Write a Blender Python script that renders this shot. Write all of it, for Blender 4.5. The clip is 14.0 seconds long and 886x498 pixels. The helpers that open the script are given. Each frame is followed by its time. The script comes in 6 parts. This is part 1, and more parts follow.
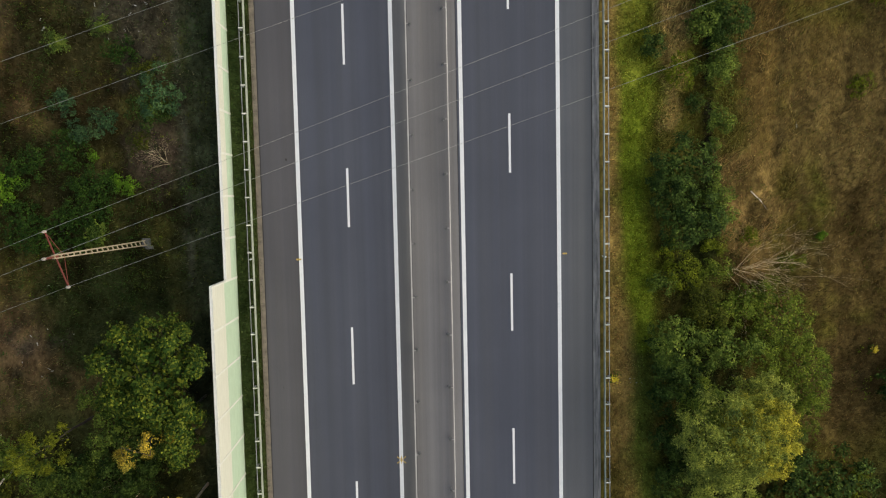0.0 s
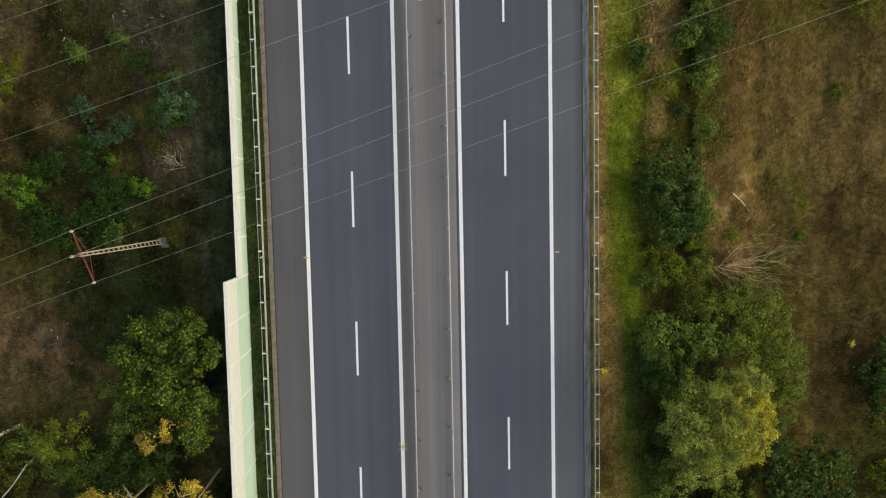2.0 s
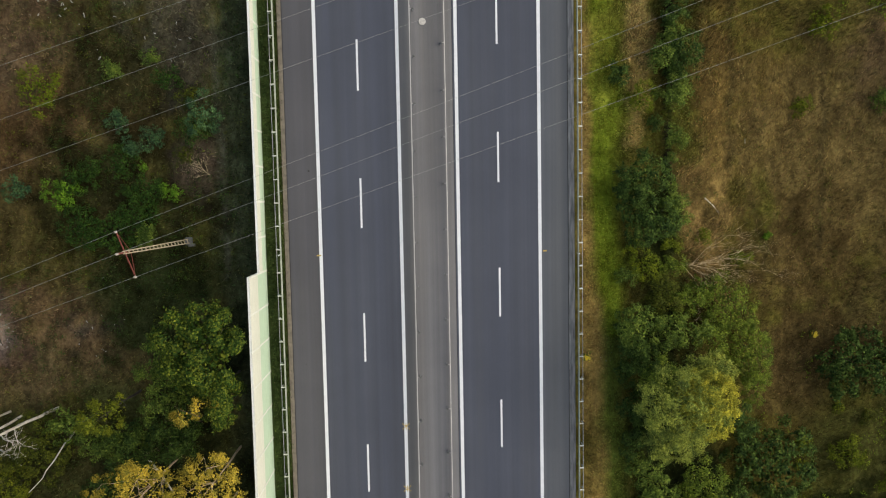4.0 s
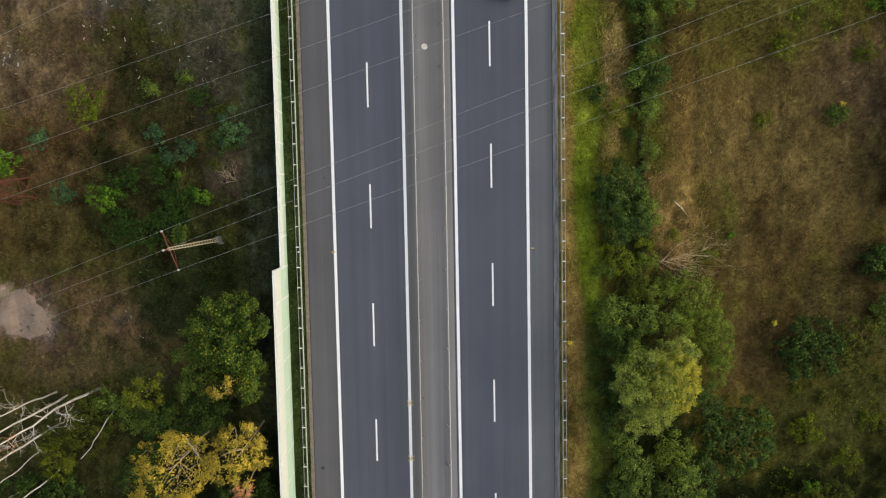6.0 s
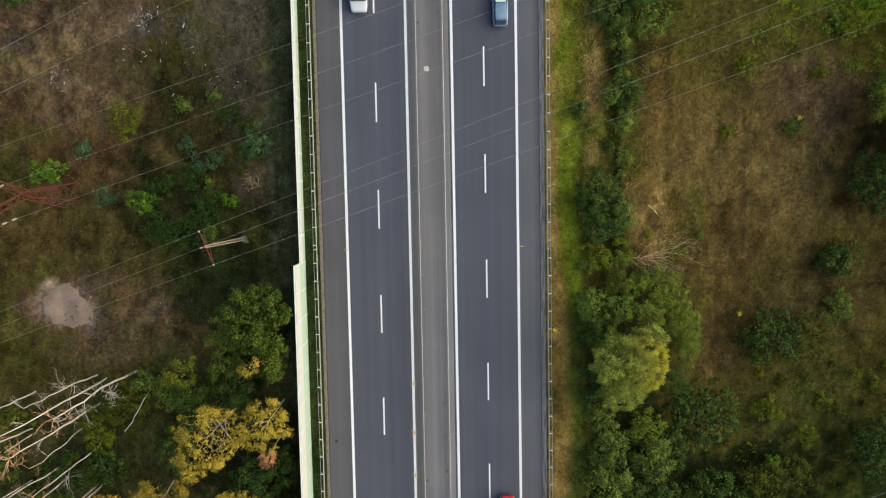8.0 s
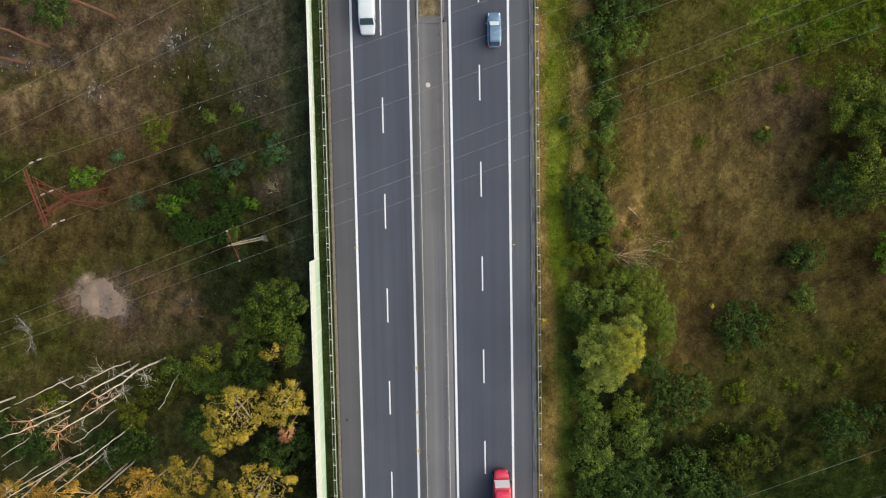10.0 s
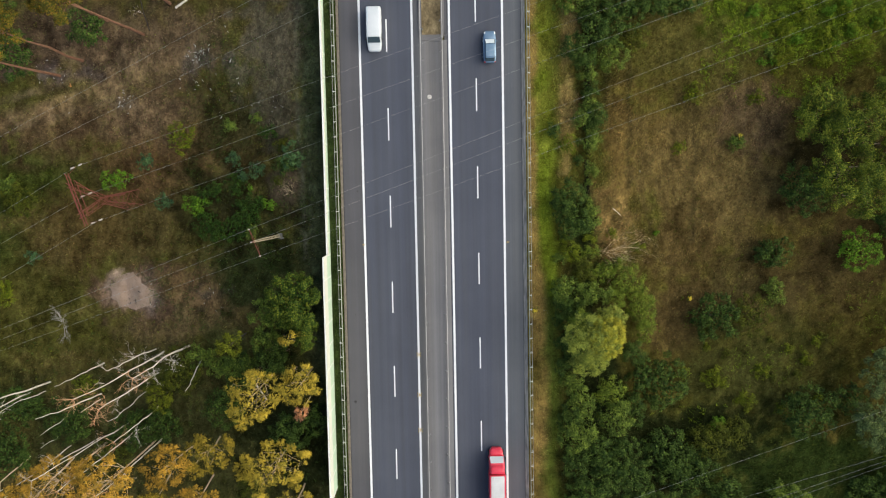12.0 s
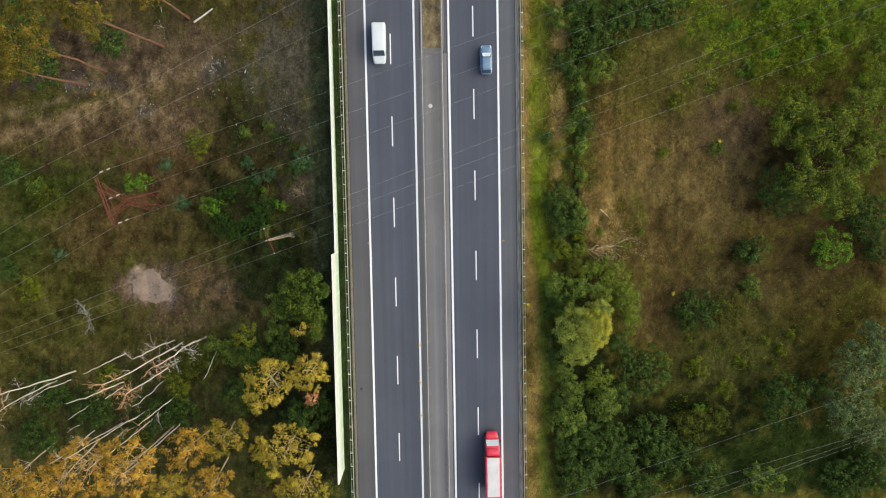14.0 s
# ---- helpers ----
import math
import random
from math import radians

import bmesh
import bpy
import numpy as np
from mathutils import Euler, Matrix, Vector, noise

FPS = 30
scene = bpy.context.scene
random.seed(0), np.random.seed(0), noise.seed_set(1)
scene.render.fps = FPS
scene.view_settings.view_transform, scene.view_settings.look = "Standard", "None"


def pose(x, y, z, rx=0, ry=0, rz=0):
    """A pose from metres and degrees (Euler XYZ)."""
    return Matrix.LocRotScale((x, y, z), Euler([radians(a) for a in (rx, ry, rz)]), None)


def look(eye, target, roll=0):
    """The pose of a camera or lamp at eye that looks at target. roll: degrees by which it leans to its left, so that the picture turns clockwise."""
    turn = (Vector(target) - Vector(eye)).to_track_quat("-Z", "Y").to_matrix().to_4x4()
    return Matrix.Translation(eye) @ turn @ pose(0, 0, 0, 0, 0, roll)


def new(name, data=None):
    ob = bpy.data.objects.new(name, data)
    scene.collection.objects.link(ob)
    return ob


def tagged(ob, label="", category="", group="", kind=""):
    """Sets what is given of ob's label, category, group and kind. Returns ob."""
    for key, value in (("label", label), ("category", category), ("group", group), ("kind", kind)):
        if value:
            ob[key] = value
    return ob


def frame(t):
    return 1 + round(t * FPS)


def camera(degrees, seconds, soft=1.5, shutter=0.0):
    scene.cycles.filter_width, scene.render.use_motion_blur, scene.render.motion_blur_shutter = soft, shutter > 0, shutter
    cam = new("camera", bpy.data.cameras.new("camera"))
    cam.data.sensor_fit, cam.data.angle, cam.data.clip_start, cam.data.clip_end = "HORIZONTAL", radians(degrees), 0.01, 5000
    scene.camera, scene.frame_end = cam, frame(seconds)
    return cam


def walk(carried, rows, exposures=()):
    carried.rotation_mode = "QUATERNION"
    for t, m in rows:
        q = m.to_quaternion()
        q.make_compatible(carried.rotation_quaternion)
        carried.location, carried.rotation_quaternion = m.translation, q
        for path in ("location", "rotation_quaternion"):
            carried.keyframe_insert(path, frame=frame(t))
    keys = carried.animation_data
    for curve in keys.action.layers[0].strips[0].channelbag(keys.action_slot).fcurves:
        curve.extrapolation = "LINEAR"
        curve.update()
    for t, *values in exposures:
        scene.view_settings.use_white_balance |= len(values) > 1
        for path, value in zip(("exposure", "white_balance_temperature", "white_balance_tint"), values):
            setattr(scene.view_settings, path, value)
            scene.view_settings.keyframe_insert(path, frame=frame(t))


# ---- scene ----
cam = camera(66.0, 14.0, soft=1.15)
ROWS = [
    (0.0, 0.001, 0.001, 51.336, -4.081, -1.346, -1.185),
    (0.5, -0.014, 0.015, 51.458, -4.103, -1.340, -1.164),
    (1.0, 0.015, 0.017, 51.993, -4.124, -1.343, -1.150),
    (1.5, 0.016, 0.039, 53.105, -4.140, -1.353, -1.144),
    (2.0, -0.022, 0.181, 54.456, -4.140, -1.365, -1.139),
    (2.5, -0.070, 0.251, 55.862, -4.143, -1.368, -1.129),
    (3.0, -0.061, 0.332, 57.246, -4.144, -1.355, -1.116),
    (5.5, 0.003, 0.787, 66.485, -4.134, -1.200, -1.085),
    (6.0, -0.018, 0.856, 68.686, -4.127, -1.172, -1.081),
    (6.5, -0.010, 0.944, 70.986, -4.115, -1.153, -1.075),
    (7.0, -0.025, 1.073, 73.300, -4.102, -1.132, -1.072),
    (7.5, -0.018, 1.174, 75.606, -4.096, -1.106, -1.078),
    (8.0, -0.023, 1.248, 77.752, -4.097, -1.066, -1.078),
    (10.5, 0.289, 1.719, 88.619, -4.109, -0.752, -1.082),
    (11.0, 0.336, 1.799, 90.785, -4.115, -0.705, -1.083),
    (11.5, 0.338, 1.832, 92.882, -4.133, -0.669, -1.074),
    (12.0, 0.341, 1.887, 94.991, -4.155, -0.652, -1.065),
    (12.5, 0.358, 2.027, 97.098, -4.170, -0.652, -1.049),
    (13.0, 0.317, 2.060, 99.139, -4.203, -0.653, -1.033),
    (13.5, 0.273, 2.131, 100.926, -4.229, -0.655, -1.014),
    (14.0, 0.268, 2.281, 102.319, -4.238, -0.668, -0.997),
]
EXPOSURE = [(0.0, 0.08, 6110.0, 6.0), (3.0, 0.17, 6050.0, 6.0), (6.5, 0.30, 5960.0, 6.0), (11.0, 0.46, 5890.0, 5.5), (14.0, 0.55, 5900.0, 5.5)]
walk(cam, [(t, pose(x, y, z, rx, ry, rz)) for t, x, y, z, rx, ry, rz in ROWS], EXPOSURE)

# ---- light: low hazy sun from the east, soft sky ----
SUN_AZ, SUN_EL = 2.0, 38.0          # degrees from +x towards +y, and above the horizon
world = bpy.data.worlds.new("sky")
scene.world = world
world.use_nodes = True
sky = world.node_tree.nodes.new("ShaderNodeTexSky")
sky.sky_type = "NISHITA"
sky.sun_disc = False
sky.sun_elevation = radians(SUN_EL)
sky.sun_rotation = radians(90.0 - SUN_AZ)
sky.dust_density = 3.0
background = world.node_tree.nodes["Background"]
background.inputs["Strength"].default_value = 0.125
world.node_tree.links.new(sky.outputs[0], background.inputs["Color"])
sun = new("sun", bpy.data.lights.new("sun", "SUN"))
sun.data.energy, sun.data.angle, sun.data.color = 2.95, radians(95.0), (1.0, 0.86, 0.61)
sun_dir = Vector((math.cos(radians(SUN_EL)) * math.cos(radians(SUN_AZ)), math.cos(radians(SUN_EL)) * math.sin(radians(SUN_AZ)), math.sin(radians(SUN_EL))))
sun.matrix_world = look(sun_dir * 200, (0, 0, 0))

# ---- mesh helpers ----
RNG = np.random.default_rng(7)


def mesh_of(name, verts, faces, tint=None, smooth=False):
    """A mesh from arrays of corners and of equal-sided faces, with an optional colour for each corner."""
    verts, faces = np.asarray(verts, dtype=np.float32), np.asarray(faces, dtype=np.int32)
    me, k = bpy.data.meshes.new(name), faces.shape[1]
    me.vertices.add(len(verts))
    me.vertices.foreach_set("co", verts.ravel())
    me.loops.add(faces.size)
    me.loops.foreach_set("vertex_index", faces.ravel())
    me.polygons.add(len(faces))
    me.polygons.foreach_set("loop_start", np.arange(0, faces.size, k, dtype=np.int32))
    if tint is not None:
        layer = me.color_attributes.new("tint", "FLOAT_COLOR", "POINT")
        layer.data.foreach_set("color", np.concatenate([tint, np.ones((len(tint), 1))], 1).astype(np.float32).ravel())
    me.update(calc_edges=True)
    me.validate()
    if smooth:
        me.polygons.foreach_set("use_smooth", np.ones(len(faces), dtype=bool))
    return me


def thing(name, x, y, z, label, category, group="", kind=""):
    ob = new(name)
    ob.empty_display_size = 0.3
    ob.matrix_world = pose(x, y, z)
    return tagged(ob, label, category, group, kind)


def part(name, data, material, parent=None, label="", at=None):
    """Links a mesh or a bmesh as one object, under a thing or a part where one is given."""
    if isinstance(data, bmesh.types.BMesh):
        bm, data = data, bpy.data.meshes.new(name)
        bmesh.ops.recalc_face_normals(bm, faces=bm.faces)
        bm.to_mesh(data)
        bm.free()
    if not data.materials:
        data.materials.append(material)
    ob = new(name, data)
    if parent is not None:
        ob.parent = parent
    if at is not None:
        ob.matrix_basis = at
    if label:
        ob["label"] = label
    return ob


def box(bm, x0, x1, y0, y1, z0, z1, bevel=0.0):
    got = bmesh.ops.create_cube(bm, size=1.0, matrix=Matrix.Translation(((x0 + x1) / 2, (y0 + y1) / 2, (z0 + z1) / 2)) @ Matrix.Diagonal((x1 - x0, y1 - y0, z1 - z0, 1)))
    if bevel:
        edges = list({e for v in got["verts"] for e in v.link_edges})
        bmesh.ops.bevel(bm, geom=edges, offset=bevel, segments=2, affect="EDGES")
    return bm


def boxed(*size, bevel=0.0):
    return box(bmesh.new(), *size, bevel=bevel)


def beam(bm, a, b, w, h=None):
    """A square bar from a to b."""
    a, b = Vector(a), Vector(b)
    d = b - a
    m = Matrix.Translation((a + b) / 2) @ d.to_track_quat("Y", "Z").to_matrix().to_4x4() @ Matrix.Diagonal((w, d.length, h or w, 1))
    bmesh.ops.create_cube(bm, size=1.0, matrix=m)
    return bm


def tube(path, radii, sides=6):
    """Corners and faces of a tapered tube along a path."""
    path = [Vector(p) for p in path]
    verts, faces = [], []
    for i, p in enumerate(path):
        d = (path[min(i + 1, len(path) - 1)] - path[max(i - 1, 0)]).normalized()
        u = d.orthogonal().normalized() if abs(d.x) < 0.9 else d.cross(Vector((0, 1, 0))).normalized()
        w = d.cross(u)
        for k in range(sides):
            a = 2 * math.pi * k / sides
            verts.append(p + (u * math.cos(a) + w * math.sin(a)) * radii[i])
    for i in range(len(path) - 1):
        for k in range(sides):
            n = (k + 1) % sides
            faces.append((i * sides + k, i * sides + n, (i + 1) * sides + n, (i + 1) * sides + k))
    return [tuple(v) for v in verts], faces


def join(pieces):
    verts, faces = [], []
    for v, fs in pieces:
        base = len(verts)
        verts += v
        faces += [tuple(i + base for i in q) for q in fs]
    return verts, faces


def waves(x, y, size, seed, n=7):
    """Smooth noise of about -1 to 1, as a sum of plane waves."""
    r = np.random.default_rng(seed)
    total = np.zeros_like(x, dtype=float)
    for _ in range(n):
        a, k, ph = r.uniform(0, 2 * math.pi), r.uniform(0.6, 1.7) * 2 * math.pi / size, r.uniform(0, 2 * math.pi)
        total += np.sin((x * math.cos(a) + y * math.sin(a)) * k + ph)
    return total / math.sqrt(n) / 1.2


def fbm(x, y, size, seed, octaves=3):
    """Irregular smooth noise of about -1 to 1, from a lattice of random values, coarse and fine."""
    x, y = np.asarray(x, dtype=float), np.asarray(y, dtype=float)
    total, amp, norm = np.zeros_like(x), 1.0, 0.0
    for o in range(octaves):
        u, v = x / size * 2 ** o + 17.3 * o, y / size * 2 ** o + 5.1 * o
        iu, iv = np.floor(u).astype(np.int64), np.floor(v).astype(np.int64)
        fu, fv = u - iu, v - iv
        fu, fv = fu * fu * (3 - 2 * fu), fv * fv * (3 - 2 * fv)

        def value(a, b):
            h = (a * 374761393 + b * 668265263 + (seed * 31 + o) * 974711) & 0xFFFFFFFF
            h = ((h ^ (h >> 13)) * 1274126177) & 0xFFFFFFFF
            return ((h ^ (h >> 16)) & 0xFFFF) / 32767.5 - 1

        top = value(iu, iv) * (1 - fu) + value(iu + 1, iv) * fu
        low = value(iu, iv + 1) * (1 - fu) + value(iu + 1, iv + 1) * fu
        total += amp * (top * (1 - fv) + low * fv)
        norm += amp * amp
        amp *= 0.6
    return total / math.sqrt(norm) * 1.5


# ---- materials ----
def material(name, rough=0.7, metal=0.0, color=(0.5, 0.5, 0.5)):
    m = bpy.data.materials.new(name)
    m.use_nodes = True
    shader = m.node_tree.nodes["Principled BSDF"]
    shader.inputs["Roughness"].default_value = rough
    shader.inputs["Metallic"].default_value = metal
    shader.inputs["Base Color"].default_value = (*color, 1)
    return m, m.node_tree, shader


def node(tree, kind, **inputs):
    n = tree.nodes.new(kind)
    for key, value in inputs.items():
        n.inputs[key.replace("_", " ")].default_value = value
    return n


def ramp(tree, source, stops):
    r = tree.nodes.new("ShaderNodeValToRGB")
    tree.links.new(source, r.inputs[0])
    while len(r.color_ramp.elements) < len(stops):
        r.color_ramp.elements.new(0.5)
    for e, (pos, c) in zip(r.color_ramp.elements, stops):
        e.position, e.color = pos, (*c, 1)
    return r.outputs[0]


def mix(tree, how, fac, a, b):
    n = tree.nodes.new("ShaderNodeMix")
    n.data_type, n.blend_type = "RGBA", how
    for value, socket in ((fac, n.inputs[0]), (a, n.inputs[6]), (b, n.inputs[7])):
        if hasattr(value, "is_linked"):
            tree.links.new(value, socket)
        else:
            socket.default_value = value if isinstance(value, float) else (*value, 1)
    return n.outputs[2]


def speckle(tree, scale, detail=4.0, stretch=None, rough=0.6):
    coords = tree.nodes.new("ShaderNodeTexCoord")
    source = coords.outputs["Object"]
    if stretch:
        mapping = tree.nodes.new("ShaderNodeMapping")
        mapping.inputs["Scale"].default_value = stretch
        tree.links.new(source, mapping.inputs[0])
        source = mapping.outputs[0]
    n = node(tree, "ShaderNodeTexNoise", Scale=scale, Detail=detail, Roughness=rough)
    tree.links.new(source, n.inputs["Vector"])
    return n.outputs["Fac"]


def bumped(tree, shader, height, strength=0.3, distance=0.02):
    b = node(tree, "ShaderNodeBump", Strength=strength, Distance=distance)
    tree.links.new(height, b.inputs["Height"])
    tree.links.new(b.outputs[0], shader.inputs["Normal"])


def surface(name, dark, light, scale=3.0, rough=0.7, metal=0.0, stretch=None, fine=40.0, bump=0.2):
    """A surface that varies at two scales between two colours."""
    m, tree, shader = material(name, rough, metal)
    broad = ramp(tree, speckle(tree, scale, 5.0, stretch), [(0.3, dark), (0.7, light)])
    grain_value = speckle(tree, fine, 3.0)
    grain = ramp(tree, grain_value, [(0.25, (0.72, 0.72, 0.72)), (0.75, (1.0, 1.0, 1.0))])
    tree.links.new(mix(tree, "MULTIPLY", 1.0, broad, grain), shader.inputs["Base Color"])
    bumped(tree, shader, grain_value, bump)
    return m


def asphalt(name, dark, light, warm=(1.0, 0.975, 0.94)):
    """Asphalt: fine stones, long streaks along the lanes, browner wheel paths, broad patches."""
    m, tree, shader = material(name, 0.85)
    streak = ramp(tree, speckle(tree, 1.0, 6.0, (1.6, 0.012, 1.0)), [(0.3, dark), (0.7, light)])
    oily = ramp(tree, speckle(tree, 1.0, 3.0, (0.55, 0.016, 1.0)), [(0.38, warm), (0.60, (1.0, 1.0, 1.02))])
    streak = mix(tree, "MULTIPLY", 1.0, streak, oily)
    patch_ = ramp(tree, speckle(tree, 0.11, 5.0), [(0.3, (0.86, 0.86, 0.87)), (0.7, (1.08, 1.07, 1.05))])
    band = ramp(tree, speckle(tree, 1.0, 2.0, (0.42, 0.0035, 1.0)), [(0.32, (0.90, 0.90, 0.91)), (0.68, (1.09, 1.09, 1.08))])
    stones = speckle(tree, 35.0, 4.0, None, 0.75)
    grain = ramp(tree, stones, [(0.3, (0.8, 0.8, 0.8)), (0.7, (1.15, 1.15, 1.15))])
    c = mix(tree, "MULTIPLY", 1.0, mix(tree, "MULTIPLY", 1.0, streak, mix(tree, "MULTIPLY", 1.0, patch_, band)), grain)
    tree.links.new(c, shader.inputs["Base Color"])
    bumped(tree, shader, stones, 0.25, 0.01)
    return m


def leafage(name, deep, middle, bright, patchy=1.2):
    """Leaves: each one takes its own shade, and whole boughs shift together."""
    m, tree, shader = material(name, 0.75)
    near = lambda c: tuple(0.8 * u + 0.2 * v for u, v in zip(c, middle))
    deep, middle, bright = (tuple(0.84 * u for u in c) for c in (near(deep), middle, near(bright)))
    geo = tree.nodes.new("ShaderNodeNewGeometry")
    c = ramp(tree, geo.outputs["Random Per Island"], [(0.0, deep), (0.5, middle), (1.0, bright)])
    bough = ramp(tree, speckle(tree, patchy * 0.9, 3.0), [(0.36, (0.52, 0.57, 0.60)), (0.64, (1.46, 1.34, 1.04))])
    tree.links.new(mix(tree, "MULTIPLY", 1.0, c, bough), shader.inputs["Base Color"])
    shader.inputs["Specular IOR Level"].default_value = 0.06
    return m


def tinted(name, rough=0.9, grain_scale=6.0, low=0.6, high=1.35, bump=0.5, islands=False):
    """Ground cover that carries its plant colour and painted tree shade in the mesh, with finer grain on it."""
    m, tree, shader = material(name, rough)
    layer = tree.nodes.new("ShaderNodeVertexColor")
    layer.layer_name = "tint"
    if islands:
        source = tree.nodes.new("ShaderNodeNewGeometry").outputs["Random Per Island"]
    else:
        source = speckle(tree, grain_scale, 7.0, None, 0.7)
        bumped(tree, shader, source, bump, 0.15)
    grain = ramp(tree, source, [(0.30, (low,) * 3), (0.70, (high,) * 3)])
    if not islands:
        tufts = ramp(tree, speckle(tree, 0.9, 5.0, (1.0, 0.55, 1.0), 0.7), [(0.35, (0.62, 0.60, 0.58)), (0.65, (1.36, 1.34, 1.30))])
        grain = mix(tree, "MULTIPLY", 1.0, grain, tufts)
    tree.links.new(mix(tree, "MULTIPLY", 1.0, layer.outputs[0], grain), shader.inputs["Base Color"])
    shader.inputs["Specular IOR Level"].default_value = 0.0
    return m


